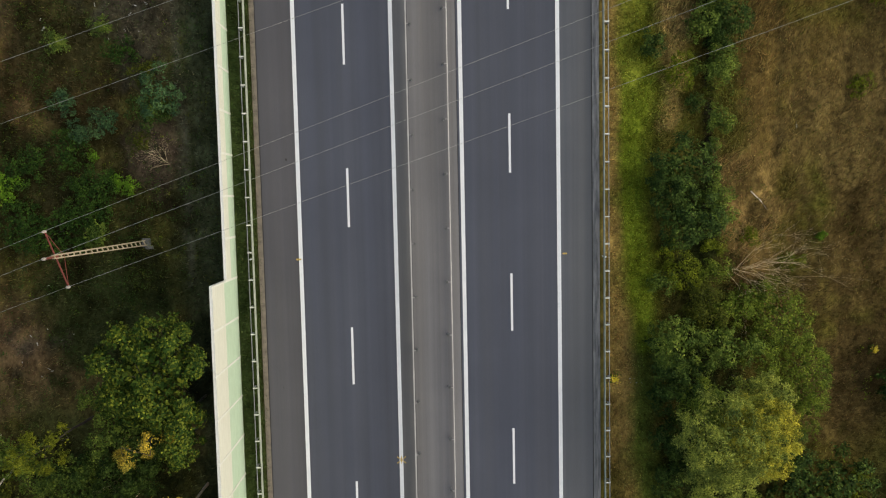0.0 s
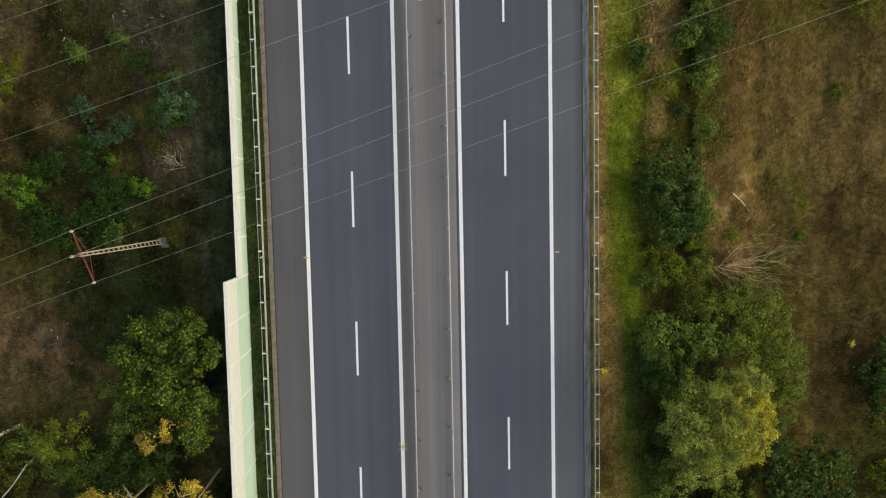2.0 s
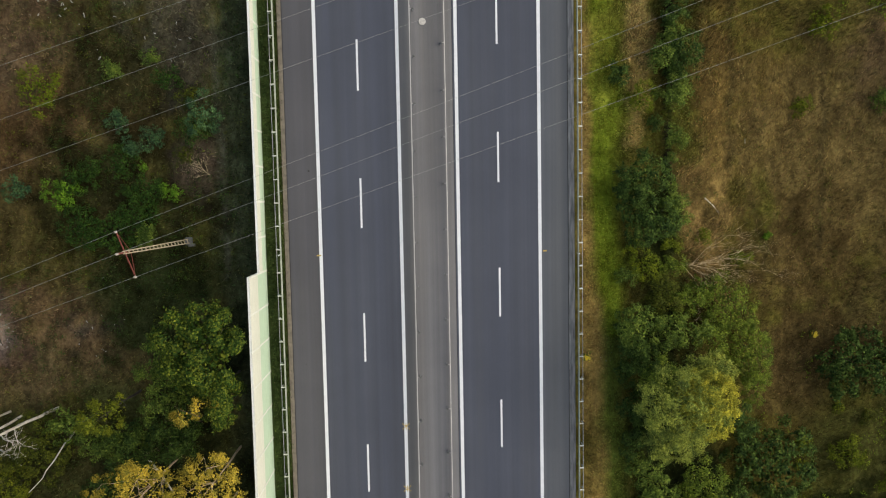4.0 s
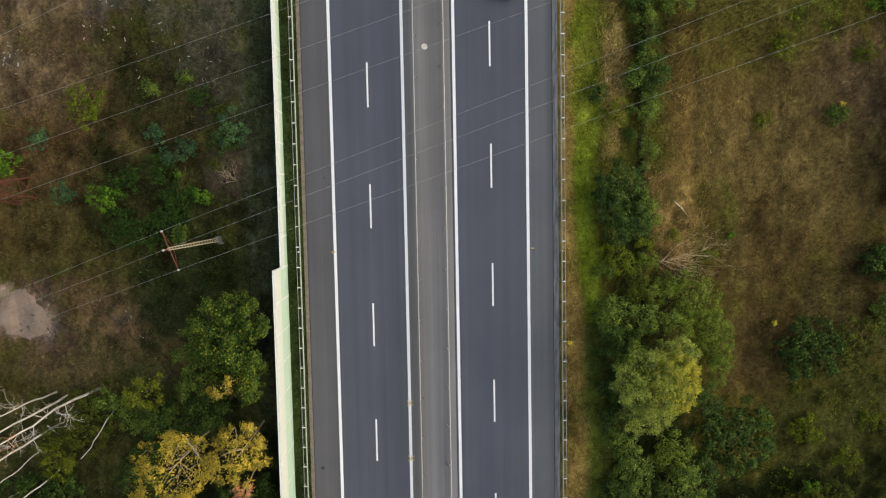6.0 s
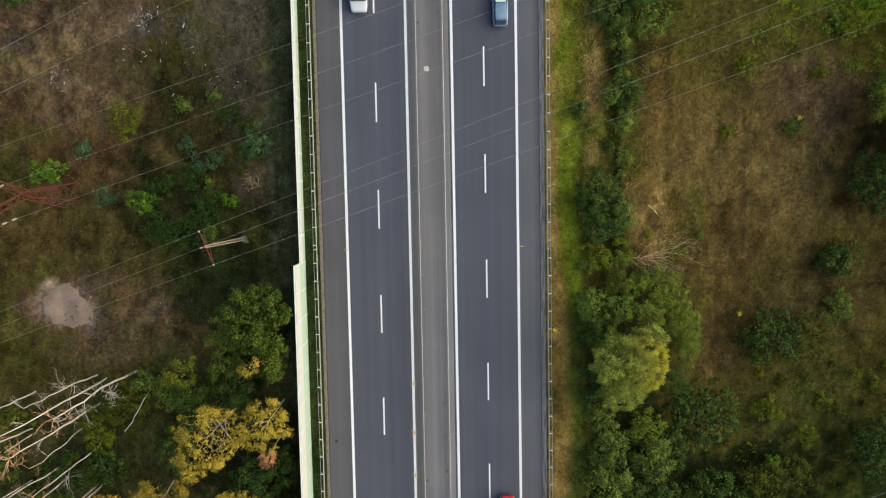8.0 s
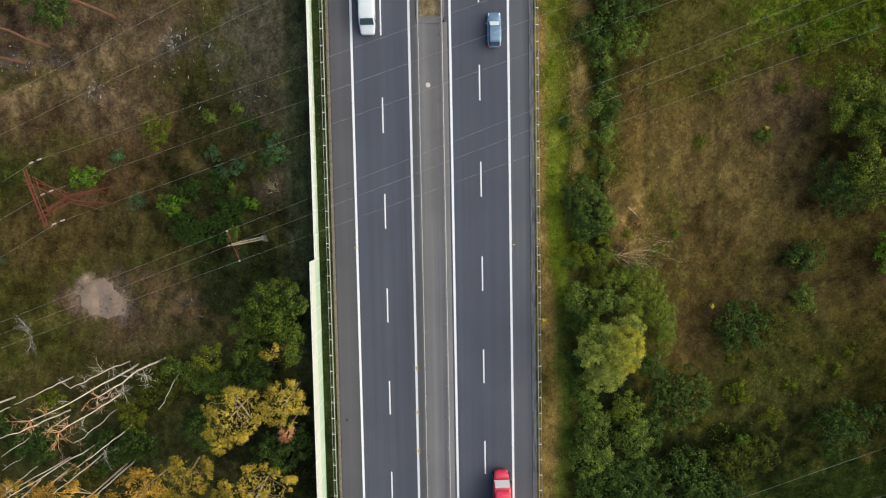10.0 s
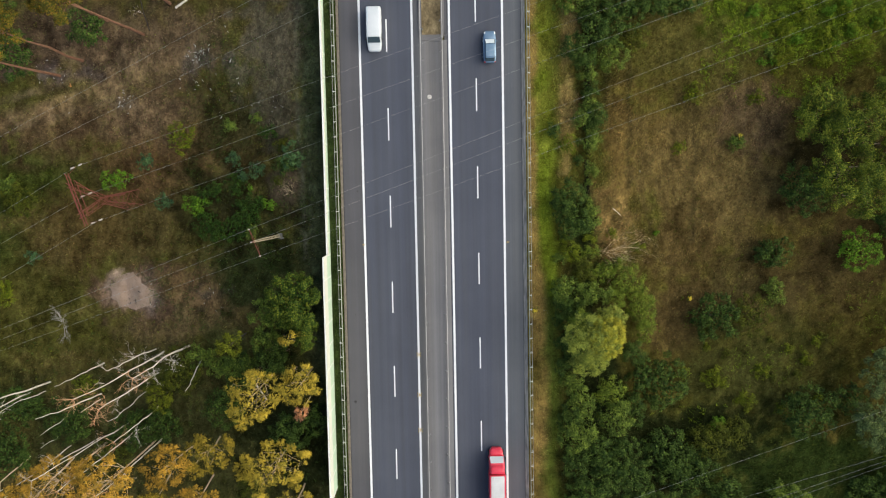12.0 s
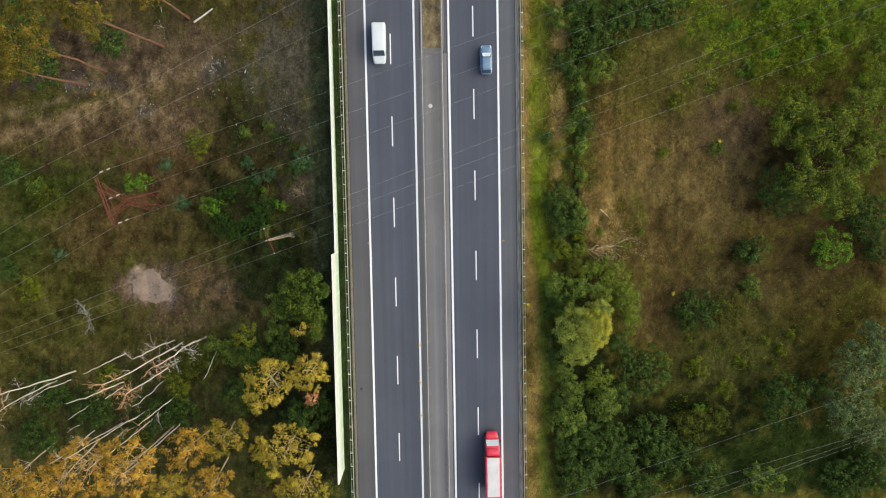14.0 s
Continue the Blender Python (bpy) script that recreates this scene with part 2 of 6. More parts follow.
M = {
    "lane": asphalt("lane asphalt", (0.0515, 0.0565, 0.0755), (0.0655, 0.0710, 0.0940)),
    "shoulder": asphalt("shoulder asphalt", (0.064, 0.063, 0.071), (0.080, 0.078, 0.087)),
    "shoulder_blue": asphalt("smooth shoulder asphalt", (0.074, 0.079, 0.090), (0.099, 0.104, 0.117)),
    "verge_asphalt": asphalt("grey strip asphalt", (0.092, 0.092, 0.096), (0.125, 0.123, 0.124)),
    "median": asphalt("grey median paving", (0.122, 0.118, 0.121), (0.172, 0.165, 0.167)),
    "seam": surface("bitumen seam", (0.014, 0.014, 0.015), (0.03, 0.03, 0.03), 4.0),
    "paint": surface("road paint", (0.72, 0.73, 0.74), (0.82, 0.82, 0.83), 0.8, 0.6, fine=25.0, bump=0.1),
    "yellow_paint": surface("survey paint", (0.40, 0.27, 0.05), (0.62, 0.42, 0.08), 6.0, 0.6),
    "concrete": surface("kerb concrete", (0.12, 0.10, 0.075), (0.24, 0.20, 0.15), 2.0, 0.85),
    "gutter": surface("gutter concrete", (0.075, 0.076, 0.080), (0.30, 0.295, 0.29), 2.2, 0.85, stretch=(2.0, 0.25, 1.0)),
    "zinc": surface("galvanised steel", (0.30, 0.31, 0.31), (0.46, 0.47, 0.46), 2.0, 0.5, 0.4, bump=0.05),
    "rail_back": surface("weathered steel", (0.24, 0.26, 0.20), (0.40, 0.42, 0.34), 2.0, 0.6, 0.1, bump=0.05),
    "rail_median": surface("dusty steel", (0.40, 0.38, 0.36), (0.52, 0.50, 0.47), 1.0, 0.6, 0.3, bump=0.05),
    "cream": surface("cream panel paint", (0.66, 0.645, 0.54), (0.74, 0.725, 0.62), 0.7, 0.55, stretch=(1.0, 1.0, 4.0), bump=0.1),
    "green": surface("pale green panel paint", (0.46, 0.58, 0.41), (0.55, 0.67, 0.50), 0.7, 0.55, stretch=(1.0, 1.0, 4.0), bump=0.1),
    "cap": surface("white post paint", (0.70, 0.69, 0.62), (0.82, 0.81, 0.74), 2.0, 0.55, bump=0.05),
    "white": surface("white lacquer", (0.64, 0.66, 0.67), (0.72, 0.73, 0.74), 1.0, 0.3, bump=0.0),
    "red": surface("red lacquer", (0.66, 0.035, 0.065), (0.76, 0.055, 0.09), 1.0, 0.3, bump=0.0),
    "steel_blue": surface("blue grey lacquer", (0.15, 0.23, 0.33), (0.20, 0.29, 0.40), 1.0, 0.25, 0.3, bump=0.0),
    "sheet": surface("white tarpaulin", (0.55, 0.53, 0.52), (0.68, 0.66, 0.64), 0.8, 0.7),
    "glass": material("dark car glass", 0.08, 0.0, (0.03, 0.045, 0.055))[0],
    # pale base colour stands in for sky mirrored in the windscreen
    "sky_pale_glass": material("windscreen glass with painted sky reflection", 0.12, 0.0, (0.60, 0.63, 0.63))[0],
    "rubber": surface("tyre rubber", (0.012, 0.012, 0.012), (0.03, 0.03, 0.03), 8.0, 0.9),
    "lamp_glass": material("headlight glass", 0.15, 0.0, (0.7, 0.7, 0.68))[0],
    "tail": material("tail light", 0.25, 0.0, (0.35, 0.01, 0.01))[0],
    "rust": surface("red lead paint", (0.12, 0.027, 0.016), (0.20, 0.046, 0.028), 3.0, 0.75),
    "pole": surface("yellowed concrete", (0.30, 0.24, 0.15), (0.46, 0.38, 0.26), 1.5, 0.85),
    "foot": surface("grey concrete", (0.08, 0.08, 0.08), (0.15, 0.15, 0.14), 2.0, 0.9),
    "wire": material("aluminium wire", 0.6, 0.3, (0.30, 0.30, 0.27))[0],
    "porcelain": material("brown white porcelain", 0.3, 0.0, (0.40, 0.35, 0.30))[0],
    "bark": surface("grey brown bark", (0.035, 0.027, 0.02), (0.09, 0.07, 0.05), 3.0, 0.95, stretch=(1, 1, 0.3), bump=0.6),
    "pine_bark": surface("orange pine bark", (0.12, 0.055, 0.03), (0.25, 0.12, 0.06), 2.0, 0.95, stretch=(1, 1, 0.3), bump=0.6),
    "birch": surface("birch bark", (0.60, 0.52, 0.42), (0.86, 0.78, 0.67), 2.2, 0.85, stretch=(1, 1, 0.5), bump=0.3),
    "limb": surface("tan pink birch limbs", (0.54, 0.38, 0.24), (0.80, 0.60, 0.41), 2.0, 0.9, stretch=(1, 1, 0.5), bump=0.3),
    "dead_wood": surface("bleached dead wood", (0.50, 0.42, 0.34), (0.82, 0.72, 0.61), 1.6, 0.9, bump=0.3),
    "twig": surface("dry tan twigs", (0.24, 0.17, 0.085), (0.46, 0.34, 0.19), 2.0, 0.9),
    "rosy_twig": surface("rosy dry twigs", (0.62, 0.31, 0.14), (0.86, 0.52, 0.28), 2.0, 0.9),
    "pale_twig": surface("pale dry twigs", (0.52, 0.39, 0.22), (0.74, 0.58, 0.36), 2.0, 0.9),
    "grey_twig": surface("grey dead twigs", (0.22, 0.20, 0.18), (0.42, 0.38, 0.34), 2.0, 0.9),
    "scrap": surface("pale rubble", (0.38, 0.35, 0.31), (0.72, 0.68, 0.62), 5.0, 0.9),
    "blossom": material("yellow blossom", 0.7, 0.0, (0.72, 0.54, 0.02))[0],
    "sand": surface("pale pink sand", (0.270, 0.182, 0.122), (0.375, 0.268, 0.195), 0.9, 0.95, fine=14.0, bump=0.5),
    "orange": material("orange plastic", 0.5, 0.0, (0.42, 0.17, 0.03))[0],
    "ground": tinted("soil and dead grass", 0.95, 2.2, 0.5, 1.5, 0.8),
    "grass": tinted("grass blades", 0.8, islands=True, low=0.55, high=1.5),
}
LEAVES = {
    "limetree": leafage("thin yellow green leaves", (0.060, 0.082, 0.008), (0.140, 0.165, 0.014), (0.250, 0.270, 0.024)),
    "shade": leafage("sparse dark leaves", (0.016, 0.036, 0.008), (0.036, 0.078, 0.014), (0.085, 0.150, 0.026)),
    "thicket": leafage("fine olive green leaves", (0.056, 0.090, 0.012), (0.134, 0.192, 0.024), (0.270, 0.325, 0.046)),
    "goldenrod": leafage("yellow green goldenrod leaves", (0.065, 0.112, 0.009), (0.155, 0.235, 0.014), (0.300, 0.400, 0.022)),
    "dark": leafage("dark green leaves", (0.019, 0.038, 0.009), (0.048, 0.084, 0.017), (0.128, 0.190, 0.042)),
    "oak": leafage("deep green leaves", (0.012, 0.031, 0.007), (0.038, 0.074, 0.012), (0.190, 0.215, 0.025), 0.5),
    "fresh": leafage("mid green leaves", (0.044, 0.076, 0.012), (0.112, 0.168, 0.028), (0.240, 0.300, 0.058)),
    "olive": leafage("olive leaves", (0.034, 0.046, 0.008), (0.074, 0.090, 0.012), (0.140, 0.150, 0.020)),
    "lime": leafage("yellow green leaves", (0.060, 0.085, 0.008), (0.135, 0.170, 0.012), (0.230, 0.270, 0.018)),
    "bright": leafage("bright green leaves", (0.055, 0.120, 0.010), (0.115, 0.228, 0.017), (0.205, 0.340, 0.030)),
    "blue": leafage("blue green leaves", (0.030, 0.067, 0.028), (0.065, 0.126, 0.055), (0.128, 0.210, 0.090)),
    "willow": leafage("willow leaves", (0.092, 0.126, 0.026), (0.260, 0.315, 0.060), (0.610, 0.650, 0.125), 0.8),
    # lit copy of the willow leaves: warm sun put into the colour
    "sunlit_willow": leafage("willow leaves with sunlight coloured in", (0.160, 0.158, 0.018), (0.400, 0.390, 0.044), (0.700, 0.650, 0.080)),
    "birch": leafage("birch leaves", (0.024, 0.050, 0.008), (0.090, 0.140, 0.019), (0.345, 0.365, 0.042), 0.55),
    "pine": leafage("pale grey green leaves", (0.036, 0.066, 0.026), (0.120, 0.168, 0.064), (0.290, 0.355, 0.145)),
    "amber": leafage("autumn yellow leaves", (0.125, 0.112, 0.016), (0.390, 0.305, 0.040), (0.700, 0.540, 0.078)),
    "gold": leafage("autumn gold leaves", (0.150, 0.092, 0.014), (0.440, 0.270, 0.040), (0.780, 0.490, 0.080)),
    "birchgold": leafage("turning birch leaves", (0.150, 0.124, 0.018), (0.370, 0.285, 0.036), (0.620, 0.460, 0.066)),
    "rosy": leafage("withered rosy leaves", (0.28, 0.12, 0.06), (0.46, 0.22, 0.12), (0.62, 0.34, 0.20)),
    "pinegold": leafage("mixed yellow green leaves", (0.036, 0.064, 0.014), (0.115, 0.112, 0.018), (0.370, 0.215, 0.024), 0.5),
}

# ---- the lie of the land: the road on a bank, meadows lower on both sides ----
def land(x, y):
    x, y = np.asarray(x, dtype=float), np.asarray(y, dtype=float)
    west = np.interp(-x, [14.3, 16, 20, 24, 28, 34, 47, 64, 160, 2600], [0, -0.3, -1.3, -2.9, -4.3, -6.0, -9.0, -10.3, -11, -11])
    east = np.interp(x, [14.3, 18, 22, 26, 30, 35, 45, 67, 160, 2600], [0, -0.3, -1.2, -2.2, -3.9, -5.4, -6.2, -7.5, -8, -8])
    z = np.where(x < 0, west, east)
    off = np.clip((np.abs(x) - 16) / 8, 0, 1)
    z = z + off * (0.28 * waves(x, y, 17.0, 3) + 0.12 * waves(x, y, 5.0, 4))
    return np.where(np.abs(x) < 12.55, -0.25, z - 0.03)


def land_at(x, y):
    return float(land(np.array([x]), np.array([y]))[0])


PATCHES = []


def patch(x, y, rx, ry, color, weight=1.0, wobble=0.35):
    """A stretch of meadow where other plants, bare soil or painted tree shade take over."""
    PATCHES.append((x, y, rx, ry, np.array(color), weight, wobble))


BROWN, OLIVE, TREE_SHADE = (0.092, 0.074, 0.018), (0.060, 0.072, 0.011), (0.027, 0.031, 0.011)
GREEN, SOIL, PALE = (0.080, 0.098, 0.014), (0.105, 0.072, 0.046), (0.165, 0.148, 0.125)
# west: bank, dirt track, sand pit, shade under the trees painted dark
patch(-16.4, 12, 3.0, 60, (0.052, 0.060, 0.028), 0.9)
patch(-45, 25, 22, 6, (0.142, 0.100, 0.056), 0.9)
patch(-58, 28, 14, 8, SOIL, 0.5)
patch(-38, 9, 15, 8, (0.108, 0.068, 0.030), 0.9)
patch(-62, 6, 11, 6, (0.046, 0.056, 0.012), 0.85)
patch(-70, -4, 8, 8, (0.044, 0.054, 0.012), 0.8)
patch(-60, -15, 16, 8, (0.068, 0.064, 0.016), 0.9)
patch(-43, 15, 10, 5, (0.145, 0.100, 0.054), 0.85)
patch(-53, -2, 9, 6, (0.094, 0.068, 0.024), 0.8)
patch(-35, -12, 9, 5.5, (0.146, 0.096, 0.046), 0.9)
patch(-40, -16, 9, 4, (0.138, 0.102, 0.046), 0.85)
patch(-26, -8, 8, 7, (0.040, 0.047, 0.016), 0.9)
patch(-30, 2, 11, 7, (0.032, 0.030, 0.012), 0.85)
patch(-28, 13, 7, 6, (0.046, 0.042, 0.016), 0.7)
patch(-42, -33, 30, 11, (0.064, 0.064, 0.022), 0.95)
# shade of the wood edge, painted into the ground colour
patch(-22, -30, 9, 14, TREE_SHADE, 0.95)
patch(-31, -19, 5, 4, (0.080, 0.084, 0.026), 0.7)
patch(-21, 4.5, 2.6, 3.0, (0.110, 0.080, 0.055), 0.8)
patch(-27, 20, 1.8, 4, (0.120, 0.108, 0.070), 0.5, 0.8)
patch(-24.5, 15, 1.6, 2.4, (0.110, 0.100, 0.070), 0.5, 0.8)
patch(-28.6, 22.3, 1.2, 0.8, PALE, 0.9, 0.5)
patch(-34, 22.6, 3.0, 1.8, (0.150, 0.120, 0.090), 0.7, 0.7)
patch(-45.7, 17.0, 2.2, 1.2, (0.150, 0.120, 0.085), 0.5, 0.7)
patch(-57, 21.6, 6.0, 1.6, (0.150, 0.118, 0.105), 0.6, 0.7)
patch(-33.5, -11.4, 2.2, 1.6, (0.115, 0.092, 0.066), 0.5, 0.9)
patch(-42.0, -11.6, 3.6, 1.8, (0.118, 0.092, 0.046), 0.6, 0.8)
patch(-46.0, -11.3, 6.2, 4.2, (0.150, 0.096, 0.058), 0.9, 0.5)
patch(-46.4, -11.4, 3.9, 3.2, (0.200, 0.140, 0.098), 1.2, 0.5)
patch(-43.6, -12.4, 1.5, 1.3, (0.27, 0.20, 0.155), 1.2, 0.6)
patch(-48.3, -9.2, 1.7, 2.0, (0.27, 0.20, 0.15), 1.3, 0.5)
patch(-21, 21, 3.6, 12, (0.105, 0.090, 0.054), 0.9, 0.5)
patch(-23.5, 24, 5, 6, (0.130, 0.112, 0.070), 0.8, 0.7)
patch(-58, 13, 10, 5, (0.100, 0.066, 0.034), 0.6, 0.6)
# east: brown meadow, lodged straw, greener corners, tree and hedge shade painted dark
patch(26, 0, 4, 8, (0.255, 0.172, 0.062), 0.9, 0.6)
patch(26.5, 10, 3.0, 12, (0.140, 0.096, 0.030), 0.8)
patch(33, 9, 6, 10, (0.116, 0.082, 0.026), 0.8)
patch(41, 17, 8, 6, (0.108, 0.090, 0.024), 0.6)
patch(43, 4, 16, 13, (0.154, 0.112, 0.040), 0.9)
# tan-rosy ground, coloured lighter to offset the shadow west of the birches
patch(48, 13, 6, 7, (0.172, 0.118, 0.056), 0.9, 0.5)
patch(40, 24, 14, 6, (0.104, 0.092, 0.024), 0.85)
patch(60, 32, 20, 10, (0.075, 0.100, 0.013), 0.95)
patch(48, 37, 6, 5, (0.075, 0.120, 0.012), 0.7)
patch(70, 12, 8, 8, (0.090, 0.058, 0.020), 0.7)
# birch shade as brown-dark ground colour, deepening the gaps between crowns
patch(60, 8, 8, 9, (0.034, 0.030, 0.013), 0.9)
patch(48, -13, 14, 7, (0.100, 0.078, 0.028), 0.8)
patch(36, -16, 6, 9, (0.104, 0.074, 0.027), 0.85)
patch(63, -6, 12, 11, (0.080, 0.058, 0.021), 0.85)
patch(36, -6, 7, 7, (0.104, 0.073, 0.026), 0.8)
patch(48, -26, 13, 9, (0.075, 0.075, 0.020), 0.85)
patch(58, -41, 30, 8, (0.034, 0.050, 0.012), 1.0)
# dark under willow, hedge and bushes: their shade painted on the ground
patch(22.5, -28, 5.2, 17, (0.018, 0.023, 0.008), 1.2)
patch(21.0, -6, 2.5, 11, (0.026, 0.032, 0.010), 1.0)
patch(23, 24, 5, 12, TREE_SHADE, 0.55)
patch(30, -40, 13, 8, TREE_SHADE, 0.95)
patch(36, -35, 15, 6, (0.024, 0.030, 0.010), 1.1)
# hedge ditch, its dark depth only coloured in, no dip; straw beside it
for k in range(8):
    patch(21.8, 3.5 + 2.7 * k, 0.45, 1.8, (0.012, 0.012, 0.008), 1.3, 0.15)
    patch(19.0, 6.0 + 3.6 * k, 1.2, 2.2, (0.235, 0.175, 0.060), 0.9, 0.6)


# worn ruts and old tracks: ends, half width, colour, strength
RUTS = [
    (28.0, 22.0, 28.2, 3.0, 0.35, (0.036, 0.030, 0.014), 0.6),
    (38.7, 15.0, 38.2, -5.0, 0.35, (0.036, 0.030, 0.014), 0.65),
    (30.6, 1.5, 33.0, -7.0, 0.35, (0.036, 0.030, 0.014), 0.5),
    (-74.0, 13.0, -58.0, 16.0, 1.6, (0.180, 0.124, 0.066), 0.75),
    (-58.0, 16.0, -47.0, 20.0, 1.6, (0.180, 0.124, 0.066), 0.75),
    (-47.0, 20.0, -36.5, 24.0, 1.6, (0.180, 0.124, 0.066), 0.75),
    (-74.0, 15.8, -60.0, 18.9, 0.7, (0.150, 0.112, 0.066), 0.65),
    (-60.0, 18.9, -48.0, 22.4, 0.7, (0.150, 0.112, 0.066), 0.65),
    (-48.0, 22.4, -39.5, 24.6, 0.6, (0.140, 0.100, 0.060), 0.5),
    (-66.0, 13.0, -48.0, 17.6, 0.5, (0.140, 0.104, 0.062), 0.5),
    (-18.3, 40.0, -18.4, -6.0, 0.3, (0.120, 0.115, 0.085), 0.55),
    (-17.0, 40.0, -17.1, -6.0, 0.25, (0.075, 0.085, 0.050), 0.5),
]


def cover(x, y):
    """The colour of what grows at a place, with tree shade painted in."""
    x, y = np.asarray(x, dtype=float), np.asarray(y, dtype=float)
    c = np.where(x[:, None] < 0, np.array([[0.077, 0.060, 0.021]]), np.array([BROWN]))
    blotch = 0.5 + 0.5 * np.clip(1.3 * fbm(x, y, 7.0, 21) + 0.6 * fbm(x, y, 2.3, 22), -1, 1)
    c = c * (1 - 0.45 * blotch[:, None]) + np.array([OLIVE]) * 0.45 * blotch[:, None]
    ripple, fine = fbm(x, y, 3.6, 23), fbm(x, y, 1.3, 24)
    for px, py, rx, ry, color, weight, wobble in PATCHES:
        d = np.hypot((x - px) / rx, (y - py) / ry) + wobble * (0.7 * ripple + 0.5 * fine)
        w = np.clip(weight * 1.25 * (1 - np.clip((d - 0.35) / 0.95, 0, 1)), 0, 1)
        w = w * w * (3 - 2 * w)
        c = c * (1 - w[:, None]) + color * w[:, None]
    for x0, y0, x1, y1, wide, color, weight in RUTS:
        t = np.clip(((x - x0) * (x1 - x0) + (y - y0) * (y1 - y0)) / ((x1 - x0) ** 2 + (y1 - y0) ** 2), 0, 1)
        d = np.hypot(x - x0 - t * (x1 - x0) + 0.3 * ripple, y - y0 - t * (y1 - y0)) / wide
        w = (weight * np.clip(1.4 - d, 0, 1) * np.clip(0.8 + 0.4 * fine, 0, 1))[:, None]
        c = c * (1 - w) + np.array([color]) * w
    # mown strip east of the road: dry edge, green band, rough edge
    edge = 0.45 * fbm(x, y, 9.0, 31) + 0.2 * fbm(x, y, 2.0, 32) + 1.0 * np.clip(-(y + 1) / 14, -0.4, 0.6)
    south = np.clip((-6 - y) / 5, 0, 1)
    tan = np.clip(1.35 - np.abs(x - 14.05 - 0.35 * south - 0.4 * edge) / (0.80 + 0.35 * south + 0.2 * edge), 0, 1)
    north = np.clip((y + 2) / 8, 0, 1)
    lush = np.clip(1.5 - np.abs(x - 15.8 - 0.2 * north - edge) / (1.3 + 0.6 * north), 0, 1)
    strip = np.where((x > 13) & (x < 20), 1.0, 0.0)
    green = np.where((y < -12)[:, None], np.array([[0.104, 0.126, 0.020]]), np.array([[0.127, 0.162, 0.014]]))
    dry = np.clip((y - 5) / 8, 0, 1)[:, None] * np.clip(0.8 + 0.5 * ripple, 0, 1)[:, None]
    green = green * (1 - dry) + np.array([[0.146, 0.150, 0.022]]) * dry
    c = c * (1 - (lush * strip)[:, None]) + green * (lush * strip)[:, None]
    w = np.clip(1.5 * tan * strip * (0.75 + 0.45 * ripple) * (1 - 0.3 * south), 0, 1)[:, None]
    c = c * (1 - w) + np.array([[0.232, 0.163, 0.050]]) * w
    # strip between guard rail and noise wall
    w = np.where((x < -12.5) & (x > -14.6), 0.9, 0.0)[:, None]
    c = c * (1 - w) + np.array([[0.032, 0.050, 0.015]]) * w
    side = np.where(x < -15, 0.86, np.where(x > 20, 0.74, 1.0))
    c = np.where((x > 20)[:, None], c * np.array([[0.99, 1.0, 1.0]]), c)
    rough = np.where(x < -15, 1.0, 0.72)
    return np.clip(c, 0.004, 1) * (side * np.clip(1 + rough * (0.27 * fine + 0.20 * ripple), 0.5, 1.65))[:, None]


def ground_sheet():
    near = np.arange(-76, 76.01, 0.5)
    xs = np.concatenate([[-2600, -900, -400, -220, -140, -105], near, [105, 140, 220, 400, 900, 2600]])
    ys = np.concatenate([[-2600, -900, -400, -220, -140, -90], np.arange(-52, 46.01, 0.5), [80, 140, 220, 400, 900, 2600]])
    gx, gy = np.meshgrid(xs, ys, indexing="ij")
    x, y = gx.ravel(), gy.ravel()
    verts = np.stack([x, y, land(x, y)], 1)
    nx, ny = len(xs), len(ys)
    i = (np.arange(nx - 1)[:, None] * ny + np.arange(ny - 1)[None]).ravel()
    faces = np.stack([i, i + ny, i + ny + 1, i + 1], 1)
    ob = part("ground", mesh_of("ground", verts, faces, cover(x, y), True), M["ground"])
    tagged(ob, "dark soil with brown dead grass, bare sandy spots and painted tree shade", "ground", kind="structure")


ground_sheet()


def sand_sheet(x0, y0, rx, ry):
    """A shallow spill of bare sand with a ragged edge, thinning out to nothing."""
    turns, rings = 96, 14
    a = np.linspace(0, 2 * math.pi, turns, endpoint=False)
    edge = 1 + 0.14 * fbm(3 * np.cos(a), 3 * np.sin(a), 2.4, 91) + 0.05 * fbm(9 * np.cos(a), 9 * np.sin(a), 1.5, 92)
    edge = edge + 0.30 * np.clip(np.cos(a + 0.35), 0, 1) ** 6
    verts, faces = [], []
    for k in range(rings + 1):
        f = k / rings
        x, y = x0 + rx * f * edge * np.cos(a), y0 + ry * f * edge * np.sin(a)
        z = land(x, y) + 0.10 * (1 - f ** 6) - 0.03 * (f > 0.99) + 0.03 * fbm(x, y, 0.9, 93)
        verts += np.stack([x, y, z], 1).tolist()
        if k:
            j = np.arange(turns)
            n = (j + 1) % turns
            lo, hi = (k - 1) * turns, k * turns
            faces += np.stack([lo + j, hi + j, hi + n, lo + n], 1).tolist()
    ob = part("sand", mesh_of("sand", np.array(verts), np.array(faces), smooth=True), M["sand"])
    tagged(ob, "bare pale pinkish sand spill in the meadow", "sand", kind="structure")


sand_sheet(-46.6, -11.3, 3.0, 2.6)

# ---- the road ----
FAR = 2200.0
LINES = (-9.56, -2.41, 2.69, 9.93)


def slab(name, x0, x1, y0, y1, top, mat, label, category, kind="structure", depth=0.22):
    ob = part(name, boxed(x0, x1, y0, y1, top - depth, top), mat)
    return tagged(ob, label, category, kind=kind)


